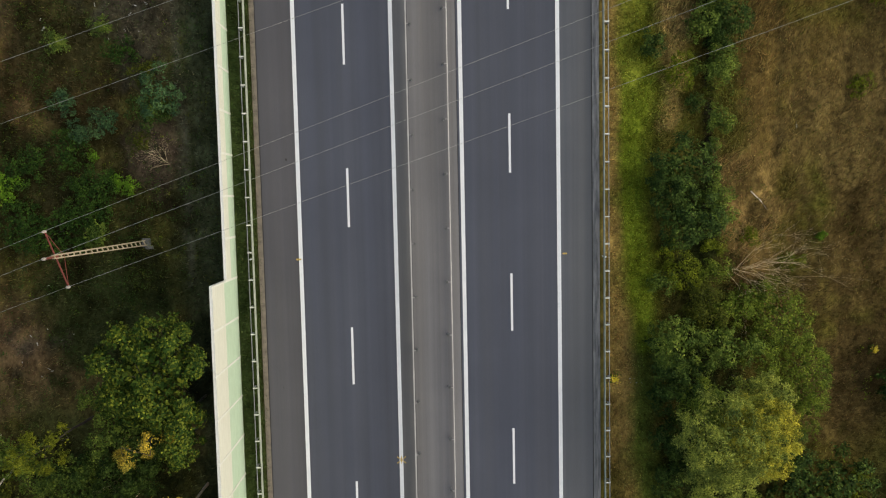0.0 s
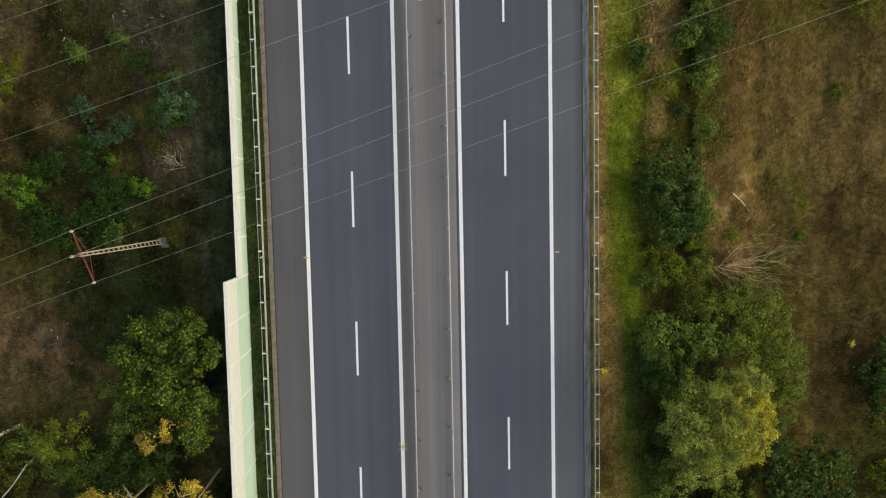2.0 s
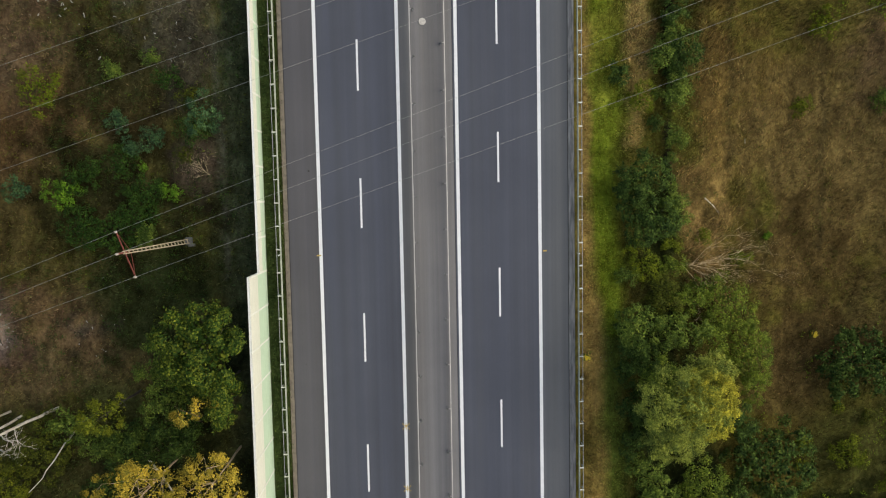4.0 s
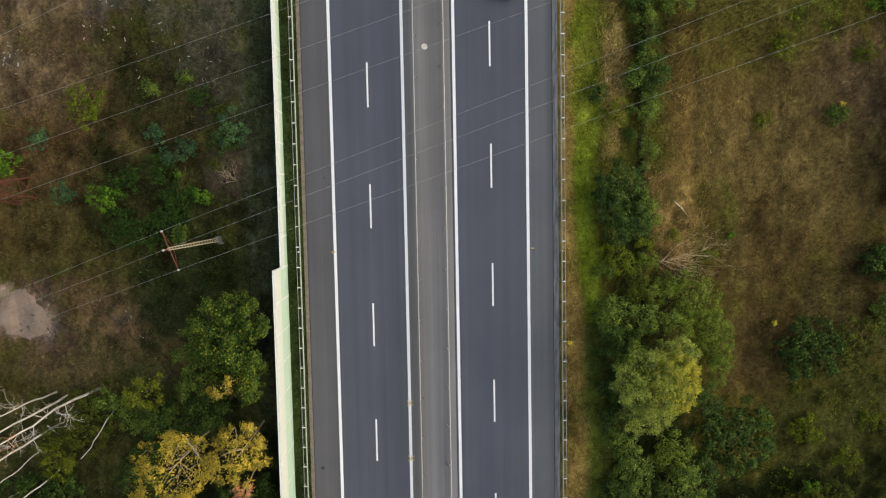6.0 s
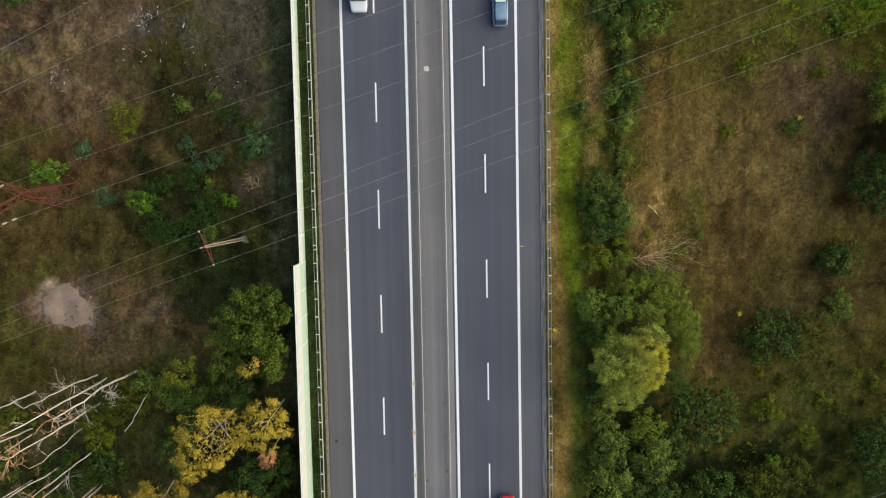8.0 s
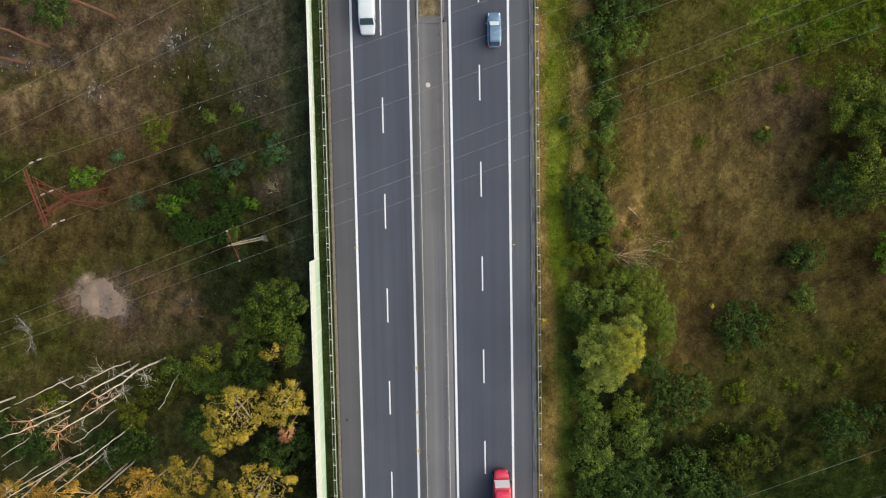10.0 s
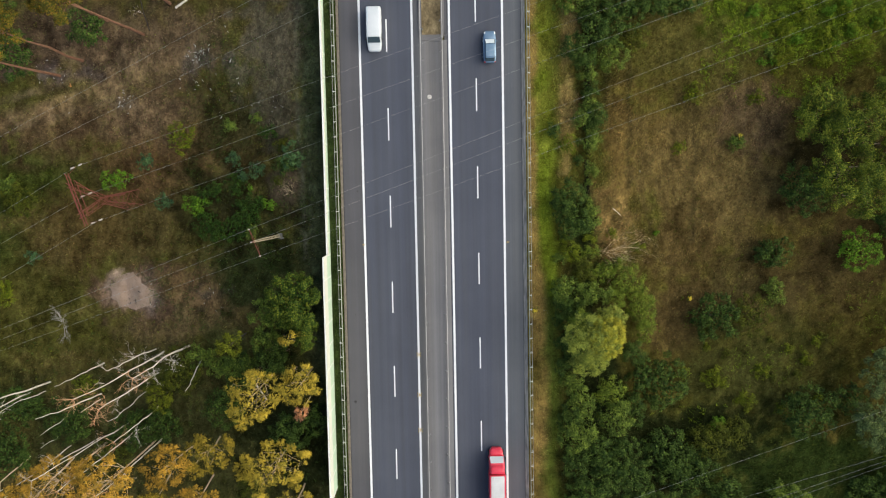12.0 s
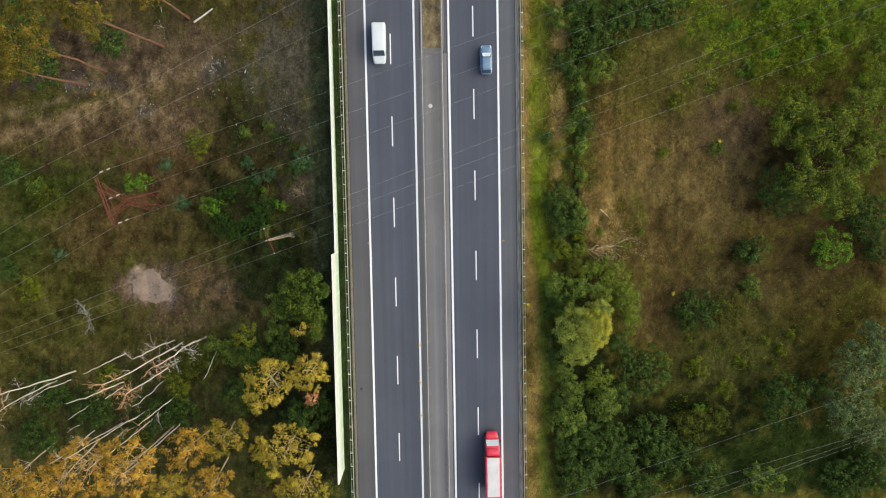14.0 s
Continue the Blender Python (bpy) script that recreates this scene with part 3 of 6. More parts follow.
slab("road", LINES[0], -2.30, -FAR, FAR, 0.0, M["lane"], "dark blue-grey asphalt carriageway with faint wheel streaks", "road")
slab("road", 2.40, LINES[3], -FAR, FAR, 0.0, M["lane"], "dark blue-grey asphalt carriageway with faint wheel streaks", "road")
slab("shoulder", -12.28, LINES[0], -FAR, FAR, 0.0, M["shoulder"], "brownish asphalt hard shoulder beside the carriageway", "road shoulder")
slab("shoulder", LINES[3], 12.42, -FAR, FAR, 0.0, M["shoulder_blue"], "smooth grey asphalt hard shoulder beside the carriageway", "road shoulder")
slab("median_paving", -1.20, 2.35, -FAR, 23.6, 0.004, M["median"], "light grey paved central reserve between two guard rails", "median")
slab("median_edge", -2.30, -1.24, -FAR, FAR, 0.0, M["verge_asphalt"], "narrow grey asphalt strip beside the median guard rail", "median")
slab("median_edge", 2.01, 2.35, 23.6, FAR, 0.002, M["shoulder"], "narrow asphalt strip beside the grassy median", "median")
slab("road_joint", -1.24, -1.20, -FAR, FAR, -0.01, M["seam"], "dark bitumen joint along the median", "joint")
slab("road_joint", 2.35, 2.40, -FAR, FAR, -0.01, M["seam"], "dark bitumen joint along the median", "joint")
slab("road_joint", -12.36, -12.28, -FAR, FAR, -0.01, M["seam"], "dark bitumen joint along the shoulder", "joint")
slab("road_joint", 12.42, 12.50, -FAR, FAR, -0.01, M["seam"], "dark bitumen joint along the shoulder", "joint")
slab("gutter", -12.72, -12.36, -FAR, FAR, 0.01, M["concrete"], "sandy concrete edge strip along the shoulder", "edge strip")
slab("gutter", 12.50, 13.02, -FAR, FAR, 0.005, M["gutter"], "grey stained concrete gutter along the shoulder", "gutter")
slab("gutter_lip", 12.70, 12.76, -FAR, FAR, 0.03, M["gutter"], "thin raised concrete lip in the gutter", "kerb")


def painted(name, x0, x1, y0, y1, mat, label, category, group=""):
    ob = part(name, boxed(x0, x1, y0, y1, -0.002, 0.005), mat)
    return tagged(ob, label, category, group)


for x in LINES:
    painted("edge_line", x - 0.145, x + 0.145, -600, 600, M["paint"], "solid white painted edge line on asphalt", "road marking", "solid lane lines")
dash_mesh = None
for x, y0 in ((-5.895, 26.51), (6.282, 30.34)):
    for k in range(-4, 9):
        top = y0 - 12.0 * k
        if dash_mesh is None:
            bm = boxed(-0.085, 0.085, -4.39, 0, -0.002, 0.005)
            dash_mesh = bpy.data.meshes.new("lane_dash")
            bm.to_mesh(dash_mesh)
            bm.free()
        ob = part("lane_dash", dash_mesh, M["paint"], at=pose(x, top, 0))
        tagged(ob, "short white painted lane dash on asphalt", "road marking", "lane dashes")

for x, y in ((-2.39, -19.9), (-2.39, -25.7), (-2.38, -30.8)):
    bm = bmesh.new()
    for a in (38, -38, 90):
        d = Vector((math.cos(radians(a)), math.sin(radians(a)), 0)) * (0.42 if a != 90 else 0.3)
        beam(bm, Vector((0, 0, 0.009)) - d, Vector((0, 0, 0.009)) + d, 0.07, 0.006)
    tagged(part("survey_mark", bm, M["yellow_paint"], at=pose(x, y, 0)), "yellow sprayed star mark across the white line", "survey mark", "survey marks")
for x in (-9.38, 10.03):
    bm = boxed(-0.55, -0.16, -0.06, 0.06, 0.001, 0.006) if x < 0 else boxed(0.16, 0.5, -0.06, 0.06, 0.001, 0.006)
    tagged(part("survey_mark", bm, M["yellow_paint"], at=pose(x, -4.23, 0)), "short yellow sprayed tick beside the edge line", "survey mark", "survey marks")
for x, y, r in ((-10.41, 3.23, 0.09), (-11.5, -26.5, 0.2), (-11.2, -14.0, 0.05), (7.4, 9.0, 0.05)):
    bm = bmesh.new()
    bmesh.ops.create_circle(bm, cap_ends=True, segments=9, radius=r)
    for v in bm.verts:
        v.co.x *= 0.75 + 0.4 * random.random()
        v.co.z = 0.004
    bmesh.ops.translate(bm, verts=bm.verts, vec=(0, 0, 0.003))
    tagged(part("tar_spot", bm, M["seam"], at=pose(x, y, 0)), "small dark tar spot on the asphalt", "stain")

# green end of the central reserve, with its rounded kerb
grass_island = thing("median_island", 0.15, 23.6, 0, "grassy median strip with a rounded concrete kerb", "median", kind="structure")
bm = bmesh.new()
outline = [(-1.62, 400), (-1.62, 0.5), (-1.35, 0.0), (1.25, -0.2), (1.75, 0.4), (1.86, 1.4), (1.86, 400)]
rows = []
for z in (-0.2, 0.10):
    rows.append([bm.verts.new((x, y, z)) for x, y in outline])
for a, b in zip(range(6), range(1, 7)):
    bm.faces.new((rows[0][a], rows[0][b], rows[1][b], rows[1][a]))
bm.faces.new(rows[1])
part("kerb", bm, M["median"], grass_island)
n = 60
iy = np.repeat(np.linspace(0.7, 120, n * 4), 7)
ix = np.tile(np.linspace(-1.22, 1.38, 7), n * 4)
soil = np.stack([ix, iy, 0.14 + 0.03 * waves(ix, iy, 1.1, 5)], 1)
tone = np.array([[0.150, 0.118, 0.068]]) * (1 + 0.3 * waves(ix, iy, 3.0, 6))[:, None]
i = (np.arange(n * 4 - 1)[:, None] * 7 + np.arange(6)[None]).ravel()
part("soil", mesh_of("soil", soil, np.stack([i, i + 1, i + 8, i + 7], 1), np.clip(tone, 0.01, 1)), M["ground"], grass_island)

cover_lid = thing("manhole_cover", -0.17, 15.95, 0.004, "pale round concrete manhole cover in the median", "manhole")
for part_name, wide, low, high, mat in (("lid", 0.31, 0.0, 0.03, "scrap"), ("rim", 0.40, -0.05, 0.014, "median")):
    bm = bmesh.new()
    bmesh.ops.create_cone(bm, cap_ends=True, segments=20, radius1=wide, radius2=wide - 0.01, depth=high - low, matrix=Matrix.Translation((0, 0, (high + low) / 2)))
    part(part_name, bm, M[mat], cover_lid)


# ---- guard rails ----
def wave_beam(y0, y1, side, z=0.75, lip=0.03):
    """A W-shaped steel rail along y; side: +1 where its face looks towards +x."""
    prof = [(0.0, 0.155), (0.05, 0.12), (0.05, 0.06), (0.015, 0.02), (0.015, -0.02), (0.05, -0.06), (0.05, -0.12), (0.0, -0.155)]
    bm = bmesh.new()
    loops = []
    for y in (y0, y1):
        loops.append([bm.verts.new((side * a, y, z - 0.155 + b)) for a, b in prof] + [bm.verts.new((side * (a - 0.012), y, z - 0.155 + b)) for a, b in reversed(prof)])
    m = len(loops[0])
    for k in range(m):
        bm.faces.new((loops[0][k], loops[0][(k + 1) % m], loops[1][(k + 1) % m], loops[1][k]))
    bm.faces.new(loops[0])
    bm.faces.new(loops[1])
    box(bm, -lip, lip, y0, y1, z - 0.012, z + 0.008)
    return bm


def side_rail(x, side, y_first, label):
    """Roadside rail: front wave beam, thin rear strip, a bracket and a post every two metres."""
    rail = thing("guard_rail", x, 0, 0, label, "guard rail", "roadside guard rails")
    part("front_beam", wave_beam(-150, 150, side), M["rail_back"], rail)
    back = -side * 0.36
    part("rear_strip", boxed(back - 0.016, back + 0.016, -150, 150, 0.5, 0.62), M["zinc"], rail, "thin rear steel strip")
    bm = boxed(min(0, back), max(0, back), -0.042, 0.042, 0.66, 0.72)
    bracket = bpy.data.meshes.new("bracket")
    bm.to_mesh(bracket)
    bm.free()
    bm = boxed(back - 0.05, back + 0.05, -0.04, 0.04, -0.6, 0.66)
    post = bpy.data.meshes.new("post")
    bm.to_mesh(post)
    bm.free()
    for k in range(-27, 25):
        y = y_first + 2.04 * k
        part("post", post, M["zinc"], rail, at=pose(0, y, 0))
        part("bracket", bracket, M["cap"], rail, at=pose(0, y, 0))
    return rail


side_rail(-12.98, 1, -3.6, "galvanised double guard rail on posts beside grass verge")
side_rail(13.22, -1, -3.53, "galvanised double guard rail on posts beside grass verge")


def median_rail(x, side, y_first):
    rail = thing("guard_rail", x, 0, 0, "dusty steel guard rail on the paved median", "guard rail", "median guard rails")
    part("front_beam", wave_beam(-150, 150, side, 0.72, 0.05 if side < 0 else 0.022), M["rail_median"], rail)
    bm = boxed(-side * 0.30 - 0.045, -side * 0.30 + 0.045, -0.06, 0.06, -0.1, 0.62, bevel=0.01)
    post = bpy.data.meshes.new("post")
    bm.to_mesh(post)
    bm.free()
    bm = bmesh.new()
    bmesh.ops.create_cone(bm, cap_ends=True, segments=10, radius1=0.11, radius2=0.09, depth=0.05, matrix=Matrix.Translation((-side * 0.30, 0, 0.645)))
    head = bpy.data.meshes.new("post_cap")
    bm.to_mesh(head)
    bm.free()
    bm = boxed(min(0, -side * 0.26), max(0, -side * 0.26), -0.02, 0.02, 0.5, 0.58)
    arm = bpy.data.meshes.new("spacer")
    bm.to_mesh(arm)
    bm.free()
    for k in range(-13, 13):
        y = y_first + 4.03 * k
        part("post", post, M["zinc"], rail, at=pose(0, y, 0))
        part("post_cap", head, M["foot"], rail, at=pose(0, y, 0))
        part("spacer", arm, M["rail_median"], rail, at=pose(0, y, 0))


median_rail(-1.27, -1, 0.81)
median_rail(1.68, 1, 1.92)

for x, y in ((-13.15, -4.1), (13.28, -4.5)):
    marker = thing("marker_post", x, y, -0.2, "white roadside marker post behind the guard rail", "marker post", "marker posts")
    part("stake", boxed(-0.06, 0.06, -0.05, 0.05, 0, 0.98, bevel=0.015), M["white"], marker)
    part("reflector", boxed(-0.03, 0.03, -0.056, -0.05, 0.7, 0.88), M["rust"], marker)

# ---- noise wall ----
wall = thing("noise_wall", -14.46, -5.45, 0, "cream and pale green panelled noise wall, stepping up in height", "noise wall", kind="structure")


def ribbed(x0, x1, length, z0, z1):
    """A panel with shallow ribs along it."""
    bm = bmesh.new()
    steps = max(2, round((z1 - z0) / 0.25))
    prev = None
    edge = []
    for k in range(steps + 1):
        z = z0 + (z1 - z0) * k / steps
        d = 0.004 if k % 2 else 0.0
        row = [bm.verts.new((x1 - d, 0, z)), bm.verts.new((x1 - d, length, z))]
        if prev:
            bm.faces.new((prev[0], prev[1], row[1], row[0]))
        prev = row
        edge.append(row)
    b0 = [bm.verts.new((x0, 0, z0)), bm.verts.new((x0, length, z0))]
    b1 = [bm.verts.new((x0, 0, z1)), bm.verts.new((x0, length, z1))]
    bm.faces.new((b0[0], b1[0], b1[1], b0[1]))
    bm.faces.new((edge[-1][0], edge[-1][1], b1[1], b1[0]))
    bm.faces.new((edge[0][0], b0[0], b0[1], edge[0][1]))
    bm.faces.new([r[0] for r in edge] + [b1[0], b0[0]])
    bm.faces.new([r[1] for r in reversed(edge)] + [b0[1], b1[1]])
    bmesh.ops.recalc_face_normals(bm, faces=bm.faces)
    me = bpy.data.meshes.new("panel")
    bm.to_mesh(me)
    bm.free()
    return me


BAY = 3.03
low_green, low_cream = ribbed(-0.07, 0.07, BAY - 0.16, -0.3, 1.45), ribbed(-0.07, 0.07, BAY - 0.16, 1.455, 2.70)
tall_green, tall_cream = ribbed(-0.07, 0.07, BAY - 0.16, -0.3, 3.30), ribbed(-0.07, 0.07, BAY - 0.16, 3.305, 6.05)
low_post, tall_post = boxed(-0.10, 0.10, -0.08, 0.08, -0.4, 2.76, bevel=0.012), boxed(-0.10, 0.10, -0.08, 0.08, -0.4, 6.12, bevel=0.012)
posts = []
for bm in (low_post, tall_post):
    me = bpy.data.meshes.new("post")
    bm.to_mesh(me)
    bm.free()
    posts.append(me)
low_cap = bpy.data.meshes.new("cap")
bm = boxed(-0.10, 0.10, 0, BAY - 0.16, 2.70, 2.74)
bm.to_mesh(low_cap)
bm.free()
tall_cap = bpy.data.meshes.new("cap")
bm = boxed(-0.10, 0.10, 0, BAY - 0.16, 6.05, 6.09)
bm.to_mesh(tall_cap)
bm.free()
for k in range(-11, 27):
    high = k < 0
    y = BAY * k
    part("green_panel", tall_green if high else low_green, M["green"], wall, at=pose(0, y + 0.08, 0))
    part("cream_panel", tall_cream if high else low_cream, M["cream"], wall, at=pose(0, y + 0.08, 0))
    part("cap", tall_cap if high else low_cap, M["cap"], wall, at=pose(0, y + 0.08, 0))
    part("post", posts[1 if high or k == 0 else 0], M["cap"], wall, at=pose(0, y, 0))
part("post", posts[0], M["cap"], wall, at=pose(0, BAY * 27, 0))

# ---- plants ----
def leaf_quads(points, normals, length, width, rng):
    """A folded four-cornered leaf at each point, turned roughly to the normal given."""
    n = len(points)
    nrm = normals / (np.linalg.norm(normals, axis=1, keepdims=True) + 1e-9)
    a = rng.normal(size=(n, 3))
    u = np.cross(nrm, a)
    u /= np.linalg.norm(u, axis=1, keepdims=True) + 1e-9
    v = np.cross(nrm, u)
    size = rng.uniform(0.65, 1.35, (n, 1))
    half_l, half_w = u * length * 0.5 * size, v * width * 0.5 * size
    droop = nrm * (0.12 * length * size)
    corners = np.stack([points - half_l - droop, points - half_w, points + half_l - droop, points + half_w], 1)
    return corners.reshape(-1, 3), np.arange(4 * n).reshape(n, 4)


def crown_mesh(seed, rx, ry, z0, z1, leaf, width, total, size, reach=1.2, spiky=0.3, closed=1.0, gaps=0.0):
    """A crown of leafy boughs: each bough is a plume of leaves that points out of the crown and shades what lies under it.
    size: a plume's radius; reach: its length against that; spiky: share of leaves on loose sprigs; closed: leaves deep inside; gaps: share of boughs missing, or below zero where more of them close the crown into a dome."""
    rng = np.random.default_rng(seed)
    mid, hz = (z0 + z1) / 2, (z1 - z0) / 2
    n = int(max(9, 1.35 * (1 + max(0.0, -gaps)) * rx * ry / (size * size)))
    wild = 0.45 if gaps < 0 else 1.0
    k = np.arange(n)
    up = 1 - 1.42 * ((k + 0.5) / n) ** 0.92
    a = 2.39996 * k + rng.uniform(-0.5, 0.5, n)
    flat = np.sqrt(np.clip(1 - up * up, 0, 1))
    d = np.stack([np.cos(a) * flat, np.sin(a) * flat, up], 1)
    p1, p2, p3 = rng.uniform(0, 6.28, 3)
    swell = 1 + wild * (0.13 * np.sin(2 * a + p1) + 0.09 * np.sin(3 * a + p2 + 2 * up) + 0.06 * np.sin(5 * a + p3))
    swell = np.minimum(swell * rng.uniform(0.80, 1.08, n), 1.07)
    keep = rng.random(n) >= gaps
    d, swell = d[keep], swell[keep]
    n = len(d)
    bulk = rng.uniform(0.65, 1.3, n)
    inset = 0.72 * size * reach
    inner = np.array([max(rx - inset, 0.35 * rx), max(ry - inset, 0.35 * ry), max(hz - 0.8 * inset, 0.5 * hz)])
    centres = d * inner * swell[:, None] + np.array([0, 0, mid])
    axis = d * np.array([1, 1, 0.7]) + np.array([0, 0, 0.25]) + rng.normal(size=(n, 3)) * 0.22
    axis /= np.linalg.norm(axis, axis=1, keepdims=True)
    # leaves over the outer side of every plume
    pick = rng.choice(n, int(total), p=bulk ** 2 / (bulk ** 2).sum())
    w = rng.normal(size=(len(pick), 3))
    w /= np.linalg.norm(w, axis=1, keepdims=True)
    along = (w * axis[pick]).sum(1, keepdims=True)
    w = np.where(along < -0.25, w - 2 * along * axis[pick], w)
    w[:, 2] = np.where(w[:, 2] < -0.35, -w[:, 2], w[:, 2])
    along = (w * axis[pick]).sum(1, keepdims=True)
    depth = rng.uniform(0.05, 1.0, (len(pick), 1)) ** 0.26
    # loose sprigs, six to a plume
    sprig = rng.normal(size=(n, 6, 3)) * 0.75 + axis[:, None] + np.array([0, 0, 0.25])
    sprig /= np.linalg.norm(sprig, axis=2, keepdims=True)
    loose = rng.random(len(pick)) < spiky
    own = sprig[pick, rng.integers(0, 6, len(pick))]
    shape = (w + (reach - 1) * along * axis[pick]) * depth
    shape[loose] = own[loose] * rng.uniform(0.7, 1.45, (loose.sum(), 1)) + rng.normal(size=(loose.sum(), 3)) * 0.11
    pts = centres[pick] + shape * (size * bulk[pick])[:, None] * np.array([1, 1, 0.85])
    nrm = w + axis[pick] * 0.25 + rng.normal(size=w.shape) * 0.20 + np.array([0, 0, 0.12])
    pts[:, 2] = np.maximum(pts[:, 2], 0.05)
    v, fs = leaf_quads(pts, nrm, leaf, width, rng)
    if closed > 0:
        # larger leaves deep inside, which close the crown
        m = int(total * 0.13 * closed)
        q = rng.normal(size=(m, 3))
        q *= rng.uniform(0.1, 1.0, (m, 1)) ** 0.45 / np.linalg.norm(q, axis=1, keepdims=True)
        q = q * inner * 0.80 + np.array([0, 0, mid - 0.15 * hz])
        q[:, 2] = np.maximum(q[:, 2], 0.1)
        v2, fs2 = leaf_quads(q, rng.normal(size=q.shape) + np.array([0, 0, 1.4]), leaf * 1.8, width * 1.8, rng)
        v, fs = np.concatenate([v, v2]), np.concatenate([fs, fs2 + len(v)])
    return mesh_of("crown", v, fs), [tuple(c) for c in centres]


def limbs_mesh(seed, base, top, radius, targets, sides=6, lowest=1):
    """A trunk that tapers and bends a little, and limbs from it into the boughs."""
    rng = np.random.default_rng(seed)
    base, top = Vector(base), Vector(top)
    spine = [base.lerp(top, k / 5) + Vector((rng.normal(), rng.normal(), 0)) * radius * (0.45 if 0 < k < 5 else 0) for k in range(6)]
    pieces = [tube(spine, [radius * (1.25 - 0.22 * k) for k in range(5)] + [radius * 0.18], sides)]
    for t in targets:
        t = Vector(t)
        start = spine[int(rng.integers(lowest, 5 if lowest > 1 else 4))]
        far = (t - start).length
        low = start.lerp(t, 0.35) + Vector((*rng.normal(0, 0.11 * far, 2), 0.05 * far))
        bend = start.lerp(t, 0.7) + Vector((*rng.normal(0, 0.11 * far, 2), 0.08 * far))
        pieces.append(tube([start, low, bend, t], [radius * 0.30, radius * 0.21, radius * 0.13, radius * 0.04], 5))
    v, fs = join(pieces)
    return mesh_of("trunk", v, fs, smooth=True)


# leaf length, width, leaves to the square metre, plume size, its reach, sprigs, closed, gaps, name, label, category
KINDS = {
    "dark": (0.19, 0.125, 230, 0.62, 1.2, 0.35, 1.0, 0.05, "bush", "dense dark green leafy bush in rough grass", "bush"),
    "oak": (0.20, 0.14, 370, 0.70, 1.35, 0.38, 1.0, -0.05, "tree", "broad deep green leafy tree beside the noise wall", "tree"),
    "fresh": (0.19, 0.115, 225, 0.58, 1.4, 0.45, 1.0, 0.10, "bush", "mid green leafy shrub with paler shoots", "bush"),
    "olive": (0.14, 0.09, 300, 0.60, 1.2, 0.35, 1.0, 0.10, "bush", "low olive green thicket in dry meadow", "bush"),
    "lime": (0.14, 0.085, 300, 0.45, 1.2, 0.50, 0.8, 0.15, "bush", "yellow green scrub in the meadow", "bush"),
    "bright": (0.16, 0.085, 300, 0.45, 1.5, 0.55, 0.9, 0.15, "bush", "bright green young bush in the meadow", "bush"),
    "blue": (0.19, 0.09, 230, 0.45, 1.5, 0.50, 0.8, 0.20, "bush", "blue green open-branched bush", "bush"),
    "willow": (0.14, 0.055, 1150, 0.55, 1.3, 0.55, 1.0, -0.7, "willow_tree", "yellow green rounded willow with fine leaves", "tree"),
    "sunlit_willow": (0.14, 0.055, 1150, 0.50, 1.3, 0.55, 1.0, -0.7, "willow_tree", "rounded willow with sunlight coloured into its yellow leaves", "tree"),
    "birch": (0.17, 0.09, 340, 0.98, 1.75, 0.42, 1.0, 0.22, "birch_tree", "tall light green birch with pale trunk", "tree"),
    "pine": (0.17, 0.08, 320, 0.72, 1.8, 0.40, 1.0, 0.10, "tree", "grey green feathery tree at the meadow edge", "tree"),
    "shade": (0.15, 0.095, 220, 0.42, 1.5, 0.50, 0.8, 0.15, "bush", "sparse dark green low shrub on the bank", "bush"),
    "thicket": (0.15, 0.095, 300, 0.52, 1.3, 0.40, 1.0, 0.05, "bush", "dense fine-leaved olive green thicket by the willow", "bush"),
    "limetree": (0.14, 0.08, 520, 0.50, 1.7, 0.60, 0.3, 0.25, "tree", "slight yellow green tree with open thin limbs", "tree"),
    "amber": (0.125, 0.078, 640, 0.60, 1.8, 0.66, 0.25, 0.18, "tree", "tree turning autumn yellow beside the noise wall", "tree"),
}
COUNT = [0]


def plant(style, x, y, rx, ry, h):
    leaf, width, per_m2, size, reach, spiky, closed, gaps, name, label, category = KINDS[style]
    COUNT[0] += 1
    seed = 100 + COUNT[0]
    z = land_at(x, y)
    ob = thing(name, x, y, z - 0.05, label, category, name.replace("_", " ") + " growth")
    is_tree = category == "tree"
    low = h * (0.30 if is_tree else 0.04)
    slim = style == "amber" and rx > 2 or style == "birch"
    # plants far from the road stay distant: coarser leaves will do
    far = 1.0 if abs(x) < 32 else 1.22
    k = min(1.0, 0.6 + 0.12 * rx) * far
    total = max(360, 1.75 * per_m2 * rx * ry / (k * k))
    mesh, centres = crown_mesh(seed, rx * 1.04, ry * 1.04, low, h, leaf * k, width * k, total, min(size, 0.45 * min(rx, ry)), reach, spiky, closed, gaps)
    if is_tree:
        girth = 0.0065 * h if slim else 0.009 * h
        trunk = limbs_mesh(seed, (0, 0, -0.2), (0, 0, low + 0.62 * (h - low)), girth, centres[::3 if slim else 4], 7, 2)
    else:
        trunk = limbs_mesh(seed, (0, 0, -0.2), (0, 0, h * 0.5), 0.03, centres[::5], 5)
    part("trunk" if is_tree else "stem", trunk, M["limb"] if slim else M["bark"], ob)
    part("crown" if is_tree else "foliage", mesh, LEAVES[style], ob)
    return ob


